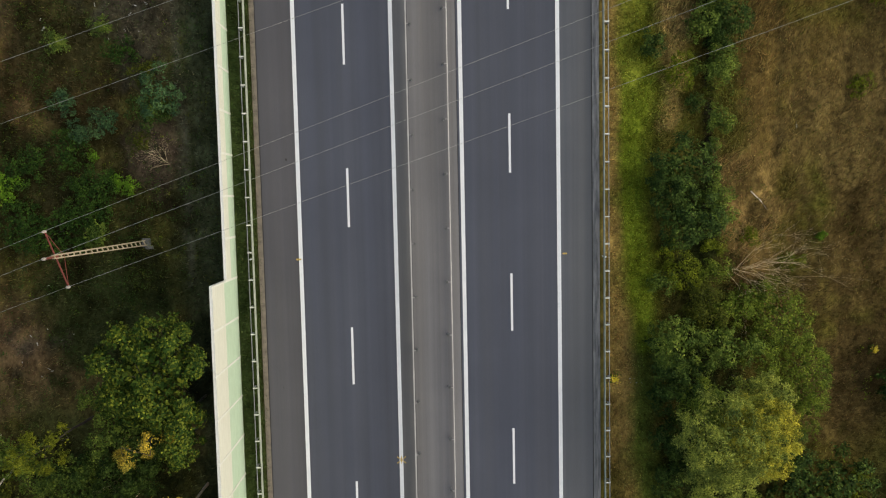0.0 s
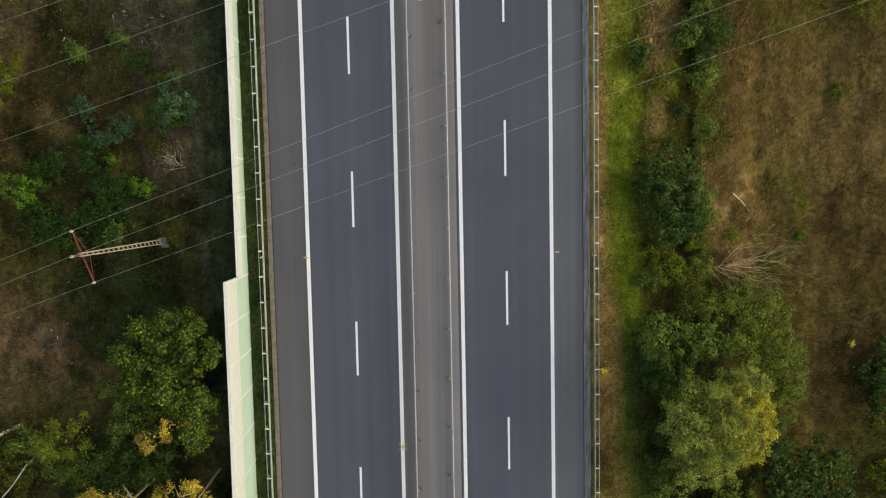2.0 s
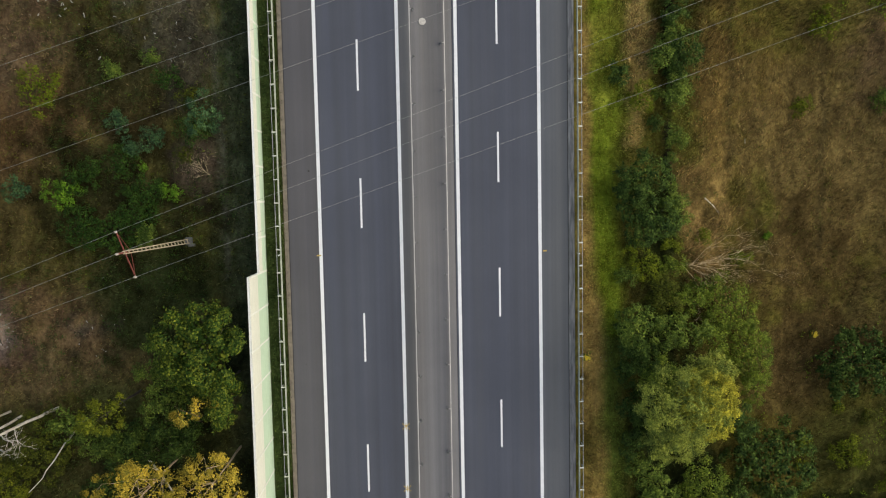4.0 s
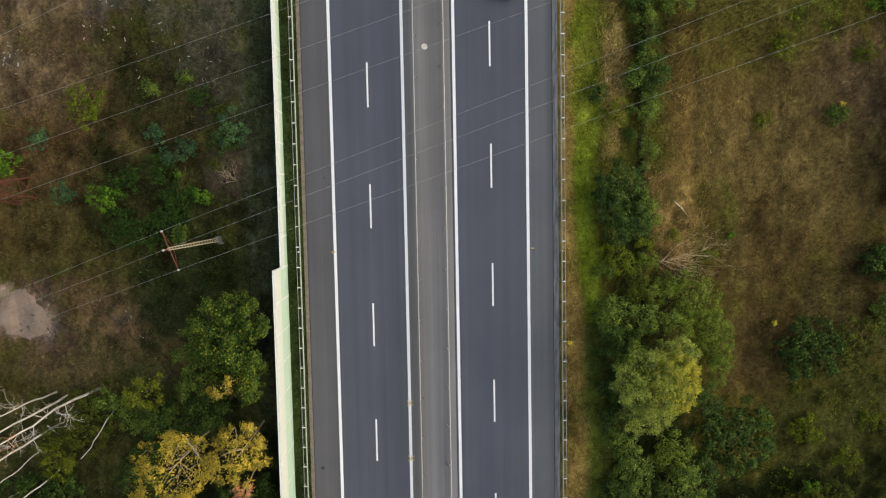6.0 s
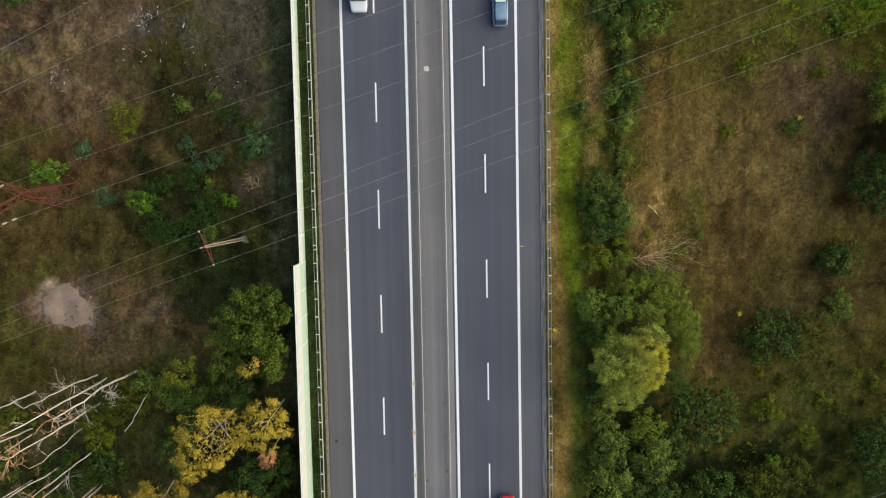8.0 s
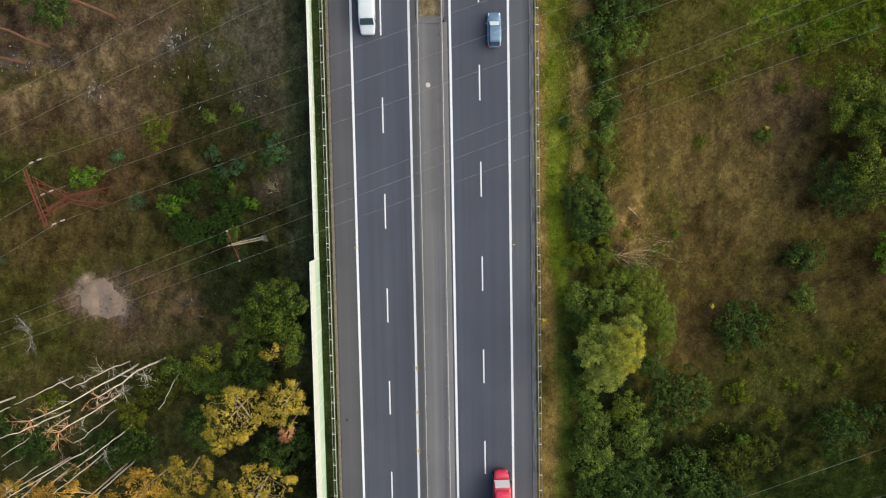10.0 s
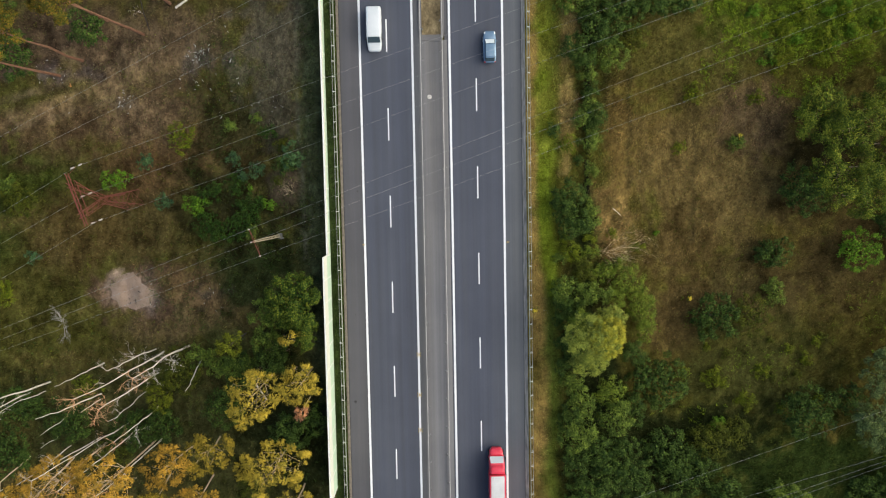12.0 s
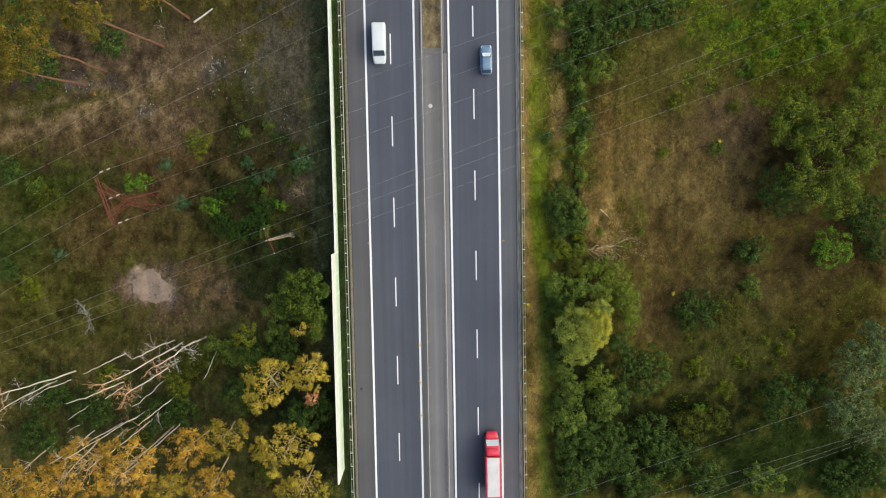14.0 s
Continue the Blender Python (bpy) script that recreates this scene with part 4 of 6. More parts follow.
def tall_tree(style, x, y, tx, ty, lift, r):
    """A tall slender tree: bare trunk below, crown round (tx, ty) at lift above the ground."""
    COUNT[0] += 1
    seed = 300 + COUNT[0]
    z = land_at(x, y)
    pine = style == "pinegold"
    ob = thing("pine_tree" if pine else "birch_tree", x, y, z - 0.1, {"pinegold": "tall pine with bare orange trunk and yellowing crown", "rosy": "slender dying tree with withered rosy leaves"}.get(style, "tall birch with golden autumn crown and pale limbs"), "tree", "tall trees of the wood edge")
    mesh, centres = crown_mesh(seed, r, r, lift - r * 0.8, lift + r * 0.8, 0.16, 0.095, (740 if pine else 700) * r * r, 0.8 if pine else 0.62, 1.4 if pine else 2.0, 0.5 if pine else 0.72, 0.5 if pine else 0.12, 0.12 if pine else 0.30)
    off = Vector((tx - x, ty - y, 0))
    mesh.transform(Matrix.Translation(off))
    centres = [Vector(c) + off for c in centres]
    trunk = limbs_mesh(seed, (0, 0, -0.2), off + Vector((0, 0, lift + r * 0.25)), 0.20 if pine else 0.05 + 0.018 * r, centres[::4 if pine else 3], 7, 4 if pine else 3)
    part("trunk", trunk, M["pine_bark"] if pine else M["limb"], ob)
    part("crown", mesh, LEAVES[style], ob)
    return ob


def twigs(seed, start, way, length, radius, depth):
    """A bare bough that forks again and again."""
    rng = np.random.default_rng(seed)
    pieces, todo = [], [(Vector(start), Vector(way).normalized(), length, radius, depth)]
    while todo:
        p, d, l, r, n = todo.pop()
        bend = (d + Vector(rng.normal(size=3)) * 0.22).normalized()
        q = p + d * l * 0.5
        e = q + bend * l * 0.5
        pieces.append(tube([p, q, e], [r, r * 0.75, r * 0.5], 5 if n > 1 else 4))
        if n > 0:
            for _ in range(3 if n > 1 else 2):
                nd = (bend + Vector(rng.normal(size=3)) * 0.55).normalized()
                todo.append((e if rng.random() < 0.5 else q, nd, l * rng.uniform(0.5, 0.75), r * 0.55, n - 1))
    return pieces


def dead_tree(x, y, tx, ty, lift, fan=0, boughs=2, girth=1.0, rosy=False, bark="birch"):
    """A bare standing trunk that wavers a little, short broken boughs, and a fan of fine twigs at the tip where it still has one."""
    COUNT[0] += 1
    seed = 500 + COUNT[0]
    rng = np.random.default_rng(seed)
    z = land_at(x, y)
    ob = thing("dead_tree", x, y, z - 0.1, "dead birch, bare bleached trunk with broken boughs" if bark == "birch" else "dead tree with dark bare trunk beside the pines", "dead tree", "dead birches")
    top = Vector((tx - x, ty - y, lift))
    n = 10
    sway = np.cumsum(rng.normal(0, 0.09, (n + 1, 2)), 0) * min(1.0, lift / 12)
    sway -= np.linspace(0, 1, n + 1)[:, None] * sway[-1]
    sway -= (1 - np.linspace(0, 1, n + 1))[:, None] * sway[0]
    spine = [Vector((0, 0, -0.2)).lerp(top, k / n) + Vector((*sway[k], 0)) for k in range(n + 1)]
    r = (0.056 + 0.0031 * lift) * girth
    part("trunk", mesh_of("trunk", *tube(spine, [r * (1.0 - 0.68 * k / n) for k in range(n + 1)], 7), smooth=True), M[bark], ob)
    for k in range(boughs):
        at = spine[int(rng.integers(4, 9))]
        a = rng.uniform(0, 2 * math.pi)
        d = Vector((math.cos(a), math.sin(a), 0.9))
        v, fs = join(twigs(seed * 7 + k, at, d, lift * rng.uniform(0.05, 0.11), r * 0.24, 3))
        part("bough", mesh_of("bough", v, fs), M["dead_wood"], ob)
    for k in range(fan):
        at = spine[n if k % 3 else n - 1]
        a = 2.4 * k + rng.uniform(-0.4, 0.4)
        d = Vector((math.cos(a), math.sin(a), 0.75))
        v, fs = join(twigs(seed * 9 + k, at, d, rng.uniform(0.9, 1.5), r * 0.24, 3))
        part("bough", mesh_of("bough", v, fs), M["rosy_twig"] if rosy else M["dead_wood"], ob, "rosy fine dry twigs" if rosy else "")
    return ob


def fallen_bush(x, y, way, length, n, mat, label, thick, spread=0.75):
    """A bare tree on its side: a short stem that fans out into fine boughs."""
    COUNT[0] += 1
    ob = thing("dry_bush", x, y, land_at(x, y), label, "dry bush")
    rng = np.random.default_rng(700 + COUNT[0])
    pieces = []
    for k in range(n):
        a = way + rng.normal() * spread
        d = Vector((math.cos(a), math.sin(a), rng.uniform(0.02, 0.22)))
        start = Vector((math.cos(way), math.sin(way), 0.2)) * length * rng.uniform(0, 0.35)
        pieces += twigs(710 + 13 * COUNT[0] + k, start, d, length * rng.uniform(0.32, 0.6), thick * rng.uniform(0.6, 1.3), 3)
    v, fs = join(pieces)
    part("branch", mesh_of("branches", v, fs), mat, ob)
    return ob


def dry_bush(x, y, r, h, mat, label, n=14, turn=0.0, slim=1.0, thick=0.04):
    COUNT[0] += 1
    ob = thing("dry_bush", x, y, land_at(x, y), label, "dry bush")
    pieces = []
    rng = np.random.default_rng(700 + COUNT[0])
    for k in range(n):
        a = rng.uniform(0, 2 * math.pi)
        c, s = math.cos(a) * r, math.sin(a) * r * slim
        way = (c * math.cos(turn) - s * math.sin(turn), c * math.sin(turn) + s * math.cos(turn), h)
        pieces += twigs(710 + 13 * COUNT[0] + k, (way[0] * rng.uniform(0, 0.4), way[1] * rng.uniform(0, 0.4), 0), way, Vector(way).length * 0.5, thick, 3)
    v, fs = join(pieces)
    part("branch", mesh_of("branches", v, fs), mat, ob)
    return ob
plant('fresh', 18.4, 28.2, 2.0, 2.0, 3.0)
plant('dark', 22.9, 25.0, 3.2, 3.2, 4.5)
plant('dark', 26.8, 28.4, 3.5, 3.5, 5.0)
plant('dark', 22.0, 29.4, 2.8, 2.8, 4.5)
plant('dark', 19.6, 21.8, 2.0, 2.0, 3.5)
plant('fresh', 24.8, 21.1, 2.5, 2.5, 3.5)
plant('dark', 31.1, 30.0, 3.6, 3.6, 5.0)
plant('dark', 35.4, 29.9, 3.0, 3.0, 4.5)
plant('olive', 28.6, 23.9, 2.1, 2.1, 3.0)
plant('dark', 32.1, -25.2, 4.5, 4.1, 4.6)
plant('fresh', 20.2, -26.8, 2.3, 2.3, 4.0)
plant('fresh', 19.6, -30.9, 3.0, 3.0, 5.0)
plant('fresh', 25.3, -29.3, 2.5, 2.9, 5.0)
plant('dark', 22.4, -34.0, 2.5, 2.5, 4.0)
plant('dark', 33.3, -35.3, 4.0, 2.9, 5.0)
plant('dark', 27.9, -39.0, 3.1, 3.1, 5.0)
plant('olive', 40.4, -34.5, 3.1, 3.1, 4.5)
plant('dark', 21.1, -40.2, 3.3, 3.3, 5.0)
plant('dark', 37.3, -40.5, 3.1, 3.1, 4.0)
plant('olive', 44.9, -34.0, 2.5, 2.5, 3.5)
plant('bright', 42.1, -32.5, 1.2, 1.2, 2.2)
plant('birch', 54.3, 13.0, 4.1, 4.1, 9.0)
plant('birch', 58.5, 10.7, 4.3, 4.3, 11.0)
plant('birch', 62.7, 5.6, 3.9, 3.9, 11.0)
plant('birch', 56.8, 4.0, 4.4, 4.4, 10.0)
plant('dark', 53.4, 2.4, 3.6, 3.6, 7.0)
plant('birch', 64.6, 14.1, 4.1, 4.1, 10.0)
plant('birch', 61.7, 1.3, 3.4, 3.4, 9.0)
plant('birch', 66.5, 9.0, 3.4, 3.4, 10.0)
plant('birch', 67.6, 17.5, 3.5, 3.5, 9.0)
plant('bright', 63.0, -6.7, 3.6, 3.0, 4.0)
plant('dark', 68.8, -1.9, 3.5, 3.5, 5.0)
plant('dark', 50.2, -6.9, 3.0, 2.3, 3.0)
plant('dark', 71.2, -6.9, 2.7, 2.7, 4.0)
plant('dark', 41.1, -16.0, 4.0, 3.3, 4.6)
plant('olive', 46.3, -16.0, 3.3, 3.0, 4.2)
plant('fresh', 50.4, -12.8, 2.1, 2.1, 2.5)
plant('dark', 55.3, -30.7, 4.5, 3.8, 6.0)
plant('pine', 66.1, -25.6, 4.5, 4.5, 9.0)
plant('pine', 64.5, -31.5, 4.0, 4.0, 9.0)
plant('pine', 69.6, -20.8, 3.8, 3.8, 9.0)
plant('pine', 69.5, -35.0, 3.5, 3.5, 8.0)
plant('dark', 61.8, -29.2, 2.6, 2.6, 6.0)
plant('fresh', 52.4, -44.0, 3.5, 2.5, 4.0)
plant('dark', 43.0, -43.6, 3.0, 3.0, 4.0)
plant('dark', 66.7, -44.7, 4.1, 4.1, 4.0)
plant('dark', 70.9, -42.7, 3.5, 3.5, 5.0)
plant('dark', 24.6, -36.8, 2.9, 2.9, 4.4)
plant('dark', 31.5, -43.8, 3.4, 3.4, 4.5)
plant('dark', 21.2, 20.5, 1.5, 1.5, 2.6)
plant('fresh', 21.4, 18.5, 1.3, 1.3, 2.4)
plant('dark', 21.8, 16.4, 1.4, 1.4, 2.5)
plant('fresh', 21.9, 14.1, 1.4, 1.4, 2.4)
plant('dark', 22.3, 11.9, 1.3, 1.3, 2.2)
plant('fresh', 22.7, 9.9, 1.1, 1.1, 2.0)
plant('fresh', 20.5, 9.5, 0.7, 0.7, 1.2)
plant('dark', 20.3, 7.1, 0.8, 0.8, 1.4)
plant('dark', 26.6, -34.5, 2.4, 2.4, 4.0)
plant('dark', 39.2, -38.2, 2.6, 2.6, 4.0)
plant('dark', 34.5, -38.4, 2.6, 2.6, 4.0)
plant('dark', 19.3, -35.4, 2.2, 2.2, 4.0)
plant('lime', 51.0, 26.2, 1.4, 1.4, 1.4)
plant('lime', 54.6, 27.9, 1.6, 1.6, 1.5)
plant('lime', 58.3, 24.4, 1.8, 1.8, 1.6)
plant('lime', 61.0, 28.7, 1.6, 1.6, 1.5)
plant('lime', 66.6, 27.0, 1.6, 1.6, 1.5)
plant('lime', 69.3, 22.6, 1.8, 1.8, 1.8)
plant('lime', 63.9, 22.6, 1.6, 1.6, 1.6)
plant('lime', 52.0, 21.8, 1.6, 1.6, 1.5)
plant('lime', 47.6, 15.8, 1.3, 1.3, 1.2)
plant('lime', 38.4, 16.7, 1.6, 1.6, 1.4)
plant('fresh', 44.9, 9.6, 1.3, 1.3, 1.2)
plant('lime', 36.2, 8.8, 1.1, 1.1, 1.1)
plant('lime', 46.8, -29.4, 1.6, 1.6, 1.4)
plant('lime', 49.1, -24.8, 1.4, 1.4, 1.3)
plant('lime', 41.6, -25.5, 1.8, 1.8, 1.3)
plant('lime', 57.6, -20.5, 0.9, 0.9, 1.0)
plant('fresh', 18.8, -24.0, 1.7, 1.7, 3.2)
plant('thicket', 24.5, -25.7, 2.2, 2.2, 3.8)
plant('dark', 28.1, -29.0, 2.3, 2.3, 3.4)
plant('dark', 20.5, -21.3, 1.4, 1.4, 2.8)
plant('dark', 18.4, -28.8, 1.7, 1.7, 3.4)
plant('dark', 16.7, 11.1, 0.9, 1.2, 2.2)
plant('lime', 18.8, 9.1, 1.3, 1.5, 2.3)
plant('fresh', 20.3, 12.5, 1.2, 1.2, 3.5)
plant('dark', 22.3, 13.0, 1.7, 1.6, 4.2)
plant('fresh', 21.8, 9.9, 1.1, 1.9, 3.2)
plant('fresh', 22.0, 5.6, 1.1, 1.2, 2.6)
plant('olive', 21.6, 7.8, 0.8, 0.8, 2.0)
plant('fresh', 21.8, 3.8, 0.6, 0.6, 1.8)
plant('dark', 18.4, 2.0, 2.4, 2.4, 4.6)
plant('dark', 19.4, -1.8, 2.5, 2.1, 4.2)
plant('fresh', 21.9, -0.5, 1.4, 2.2, 2.8)
plant('dark', 17.5, -0.2, 1.2, 2.1, 3.0)
plant('lime', 19.2, -5.7, 1.7, 1.4, 2.4)
plant('olive', 20.7, -7.7, 1.6, 1.4, 2.8)
plant('fresh', 17.7, -6.5, 1.0, 1.0, 1.6)
plant('fresh', 18.0, -10.6, 2.0, 2.1, 5.0)
plant('fresh', 22.1, -11.4, 2.4, 1.9, 5.6)
plant('olive', 20.7, -9.1, 1.7, 1.2, 3.6)
plant('thicket', 27.1, -9.9, 2.6, 2.5, 4.6)
plant('thicket', 29.4, -13.7, 2.2, 3.0, 4.8)
plant('thicket', 30.2, -16.8, 1.7, 2.2, 4.2)
plant('dark', 17.9, -13.1, 1.5, 1.5, 4.0)
plant('fresh', 19.8, -12.8, 1.5, 1.5, 4.0)
plant('dark', 17.3, -15.1, 1.0, 1.4, 3.0)
plant('dark', 17.5, -18.2, 1.0, 1.4, 3.0)
plant('dark', 17.6, -21.4, 1.1, 1.4, 3.2)
plant('dark', 17.1, -11.4, 0.7, 1.0, 2.2)
plant('thicket', 23.2, -8.9, 1.9, 1.3, 3.2)
plant('thicket', 25.4, -8.1, 1.9, 1.2, 2.6)
plant('thicket', 25.5, -12.2, 1.7, 1.7, 4.0)
plant('thicket', 22.0, -5.8, 1.3, 1.1, 2.2)
plant('dark', 28.2, -20.3, 1.7, 1.9, 4.6)
plant('willow', 20.9, -17.0, 3.6, 3.2, 9.4)
# sunward side of the same willow, its sunlight given by yellower leaves
plant('sunlit_willow', 22.9, -16.9, 2.5, 2.8, 9.9)
plant('willow', 24.0, -14.4, 2.1, 1.5, 7.6)
plant('thicket', 19.5, -15.1, 1.9, 1.7, 6.6)
plant('willow', 21.0, -21.0, 2.4, 1.6, 6.4)
plant('dark', 18.8, -14.3, 1.6, 2.0, 4.6)
plant('dark', 18.8, -19.2, 1.2, 2.5, 4.0)
plant('oak', -18.5, -11.0, 3.5, 3.8, 11.0)
plant('oak', -17.3, -14.6, 1.9, 1.9, 9.0)
plant('oak', -20.5, -12.6, 1.9, 1.9, 10.0)
plant('fresh', -23.4, -13.5, 2.3, 2.3, 7.5)
plant('limetree', -27.7, -17.1, 1.9, 1.8, 11.5)
plant('amber', -18.7, -15.4, 1.5, 1.0, 13.0)
plant('oak', -17.4, -16.5, 1.5, 1.3, 8.5)
plant('fresh', -24.2, -17.2, 1.9, 1.7, 6.0)
plant('dark', -23.1, -20.4, 2.2, 1.5, 5.0)
plant('fresh', -28.3, -21.4, 2.6, 1.8, 4.5)
plant('blue', -19.1, 8.1, 1.7, 2.0, 3.4)
plant('fresh', -24.8, 13.8, 0.9, 0.9, 1.3)
plant('shade', -23.1, 11.9, 1.5, 1.1, 1.6)
plant('blue', -24.7, 6.5, 1.3, 1.3, 1.8)
plant('bright', -23.9, 1.8, 0.6, 0.7, 1.3)
plant('shade', -33.5, 2.7, 1.6, 1.4, 1.6)
plant('bright', -25.9, 4.0, 0.5, 0.5, 1.2)
plant('blue', -27.0, 6.0, 1.0, 1.0, 1.6)
plant('shade', -27.9, 1.7, 1.0, 0.8, 1.4)
plant('olive', -21.9, 4.9, 0.9, 0.9, 1.2)
plant('olive', -20.9, 10.2, 1.1, 1.1, 1.4)
# west
plant('dark', -60.6, 24.0, 3.5, 3.5, 9.0)
plant('dark', -49.2, 27.3, 2.7, 2.7, 8.0)
plant('dark', -63.6, 30.1, 3.5, 3.5, 10.0)
plant('dark', -28.0, -22.2, 2.7, 2.7, 5.0)
plant('dark', -23.1, -19.7, 2.7, 2.7, 5.0)
plant('amber', -23.9, -23.2, 3.5, 4.0, 16.0)
plant('amber', -17.5, -21.6, 2.9, 2.6, 14.0)
plant('amber', -21.4, -32.9, 4.7, 3.3, 15.0)
plant('amber', -19.3, -38.7, 3.9, 2.7, 15.0)
plant('olive', -26.2, -38.7, 2.0, 2.0, 8.0)
plant('olive', -16.3, -40.7, 1.6, 1.6, 9.0)
plant('dark', -20.6, -30.0, 2.8, 2.8, 6.0)
plant('dark', -17.1, -28.4, 2.0, 2.0, 5.0)
plant('bright', -34.6, 1.7, 1.8, 1.6, 2.2)
plant('bright', -47.5, 5.8, 2.6, 1.6, 2.2)
plant('blue', -42.4, 8.3, 1.3, 1.4, 2.4)
plant('lime', -36.4, 11.4, 2.0, 2.2, 2.2)
plant('shade', -29.5, -1.9, 3.0, 2.1, 2.0)
plant('shade', -32.9, -1.4, 2.3, 2.3, 1.8)
plant('shade', -26.7, -0.6, 2.1, 2.1, 1.8)
plant('shade', -31.2, 3.8, 1.4, 1.4, 1.8)
plant('shade', -28.3, 4.6, 1.7, 1.7, 1.8)
plant('bright', -22.9, 1.5, 0.8, 0.8, 1.2)
plant('shade', -25.6, 1.6, 1.7, 1.7, 1.8)
plant('dark', -20.6, 7.0, 1.5, 1.5, 2.5)
plant('fresh', -25.8, -2.3, 1.0, 1.2, 1.4)
plant('blue', -39.9, 2.2, 1.4, 1.4, 2.0)
plant('blue', -61.2, -5.7, 1.2, 1.2, 2.0)
plant('olive', -62.9, 3.1, 2.8, 2.8, 1.5)
plant('dark', -68.3, 8.1, 2.4, 2.4, 3.0)
plant('dark', -69.4, -8.2, 2.0, 2.0, 3.0)
plant('lime', -66.6, -11.2, 2.2, 2.2, 1.5)
plant('fresh', -64.7, 5.4, 1.7, 1.7, 1.3)
plant('blue', -28.2, 8.1, 1.2, 1.2, 1.6)
plant('fresh', -29.0, 12.9, 1.1, 1.1, 1.3)
plant('olive', -37.5, -22.6, 3.0, 3.5, 5.0)
plant('olive', -41.5, -25.0, 2.1, 2.1, 5.0)
plant('lime', -53.4, -25.7, 2.6, 1.7, 3.0)
plant('limetree', -40.9, -26.6, 2.0, 2.6, 4.6)
plant('fresh', -34.6, -20.4, 2.4, 1.8, 4.0)
plant('fresh', -31.4, -22.0, 2.2, 1.8, 4.2)
plant('olive', -50.1, -36.0, 3.4, 2.4, 4.5)
plant('dark', -46.1, -32.4, 3.6, 3.6, 4.0)
plant('dark', -56.5, -30.6, 3.6, 3.6, 4.0)
plant('dark', -66.0, -36.0, 3.6, 3.6, 5.0)
plant('dark', -41.1, -31.2, 2.7, 2.7, 4.0)
plant('dark', -31.2, -27.9, 3.0, 3.0, 4.0)
plant('dark', -64.4, -28.9, 3.3, 3.3, 3.0)
tall_tree('gold', -37.0, -34.7, -37.6, -34.1, 9.7, 3.5)
tall_tree('birchgold', -32.6, -33.0, -32.3, -33.3, 6.3, 3.6)
tall_tree('gold', -43.3, -34.2, -43.1, -34.3, 17.5, 4.5)
tall_tree('gold', -51.7, -35.0, -51.4, -35.4, 16.0, 4.8)
tall_tree('gold', -34.0, -39.0, -33.3, -39.7, 10.3, 3.6)
tall_tree('gold', -56.8, -37.2, -55.6, -38.7, 16.3, 4.0)
tall_tree('gold', -64.0, -37.1, -63.1, -38.4, 13.3, 3.7)
tall_tree('birchgold', -41.2, -39.5, -40.1, -40.6, 10.5, 3.2)
tall_tree('pinegold', -52.0, 23.6, -52.2, 23.2, 22.0, 4.3)
tall_tree('pinegold', -42.1, 26.9, -42.7, 25.8, 23.2, 3.2)
tall_tree('pinegold', -37.5, 30.9, -37.7, 30.7, 17.0, 3.1)
tall_tree('pinegold', -55.7, 21.5, -56.0, 20.5, 23.2, 3.4)
tall_tree('pinegold', -47.8, 29.3, -48.0, 28.8, 22.8, 3.4)
dead_tree(-37.0, -19.4, -38.0, -19.8, 17.2, fan=6, boughs=9, girth=1.5, rosy=True)
dead_tree(-42.4, -23.7, -42.0, -23.4, 19.6, fan=10, boughs=2, girth=1.15, rosy=True)
dead_tree(-42.7, -20.1, -42.2, -19.3, 16.6, fan=2, boughs=5, girth=1.05)
dead_tree(-41.4, -20.4, -44.3, -21.6, 21.0, fan=9, boughs=1, girth=1.05, rosy=True)
dead_tree(-44.5, -26.6, -44.6, -27.3, 12.6, fan=2, boughs=1, rosy=True)
dead_tree(-42.7, -28.9, -41.9, -28.7, 16.2, fan=6, boughs=2, rosy=True)
dead_tree(-35.2, -21.4, -33.9, -23.3, 10.5, boughs=0, girth=1.05)
dead_tree(-51.2, -22.3, -51.2, -22.2, 13.8, boughs=0)
dead_tree(-51.9, -27.2, -52.3, -25.7, 16.8, boughs=0, girth=1.05)
dead_tree(-52.1, -28.0, -52.4, -28.4, 5.4, boughs=0, girth=1.2)
dead_tree(-57.3, -30.5, -57.3, -31.0, 8.0, boughs=0)
dead_tree(-60.0, -25.3, -60.8, -23.5, 21.0, fan=4, boughs=3, girth=1.2, rosy=True)
dead_tree(-63.1, -26.7, -62.9, -27.3, 16.2, fan=6, boughs=3, girth=1.1, rosy=True)
dead_tree(-60.9, -26.8, -61.0, -26.7, 12.3, boughs=1)
dead_tree(-52.5, -34.1, -53.2, -33.1, 20.4, boughs=1, girth=0.8)
dead_tree(-47.9, -31.8, -48.6, -30.8, 24.5, fan=3, boughs=2, girth=0.8)
dead_tree(-47.0, -33.1, -46.9, -33.2, 22.3, fan=6, boughs=2, girth=0.85, rosy=True)
dead_tree(-42.3, -34.0, -42.3, -33.9, 20.6, fan=7, boughs=0, girth=1.05, rosy=True)
dead_tree(-57.1, -35.3, -57.0, -35.3, 12.1, boughs=0, girth=1.05)
dead_tree(-59.0, -33.8, -59.0, -33.9, 5.2, boughs=1)
dead_tree(-68.9, -42.7, -69.4, -41.8, 6.2, boughs=0, girth=1.05)
dead_tree(-68.4, -43.8, -68.3, -43.9, 6.2, boughs=0, girth=1.05)
dead_tree(-41.1, 27.3, -38.4, 30.9, 11.0, boughs=2, bark="bark")
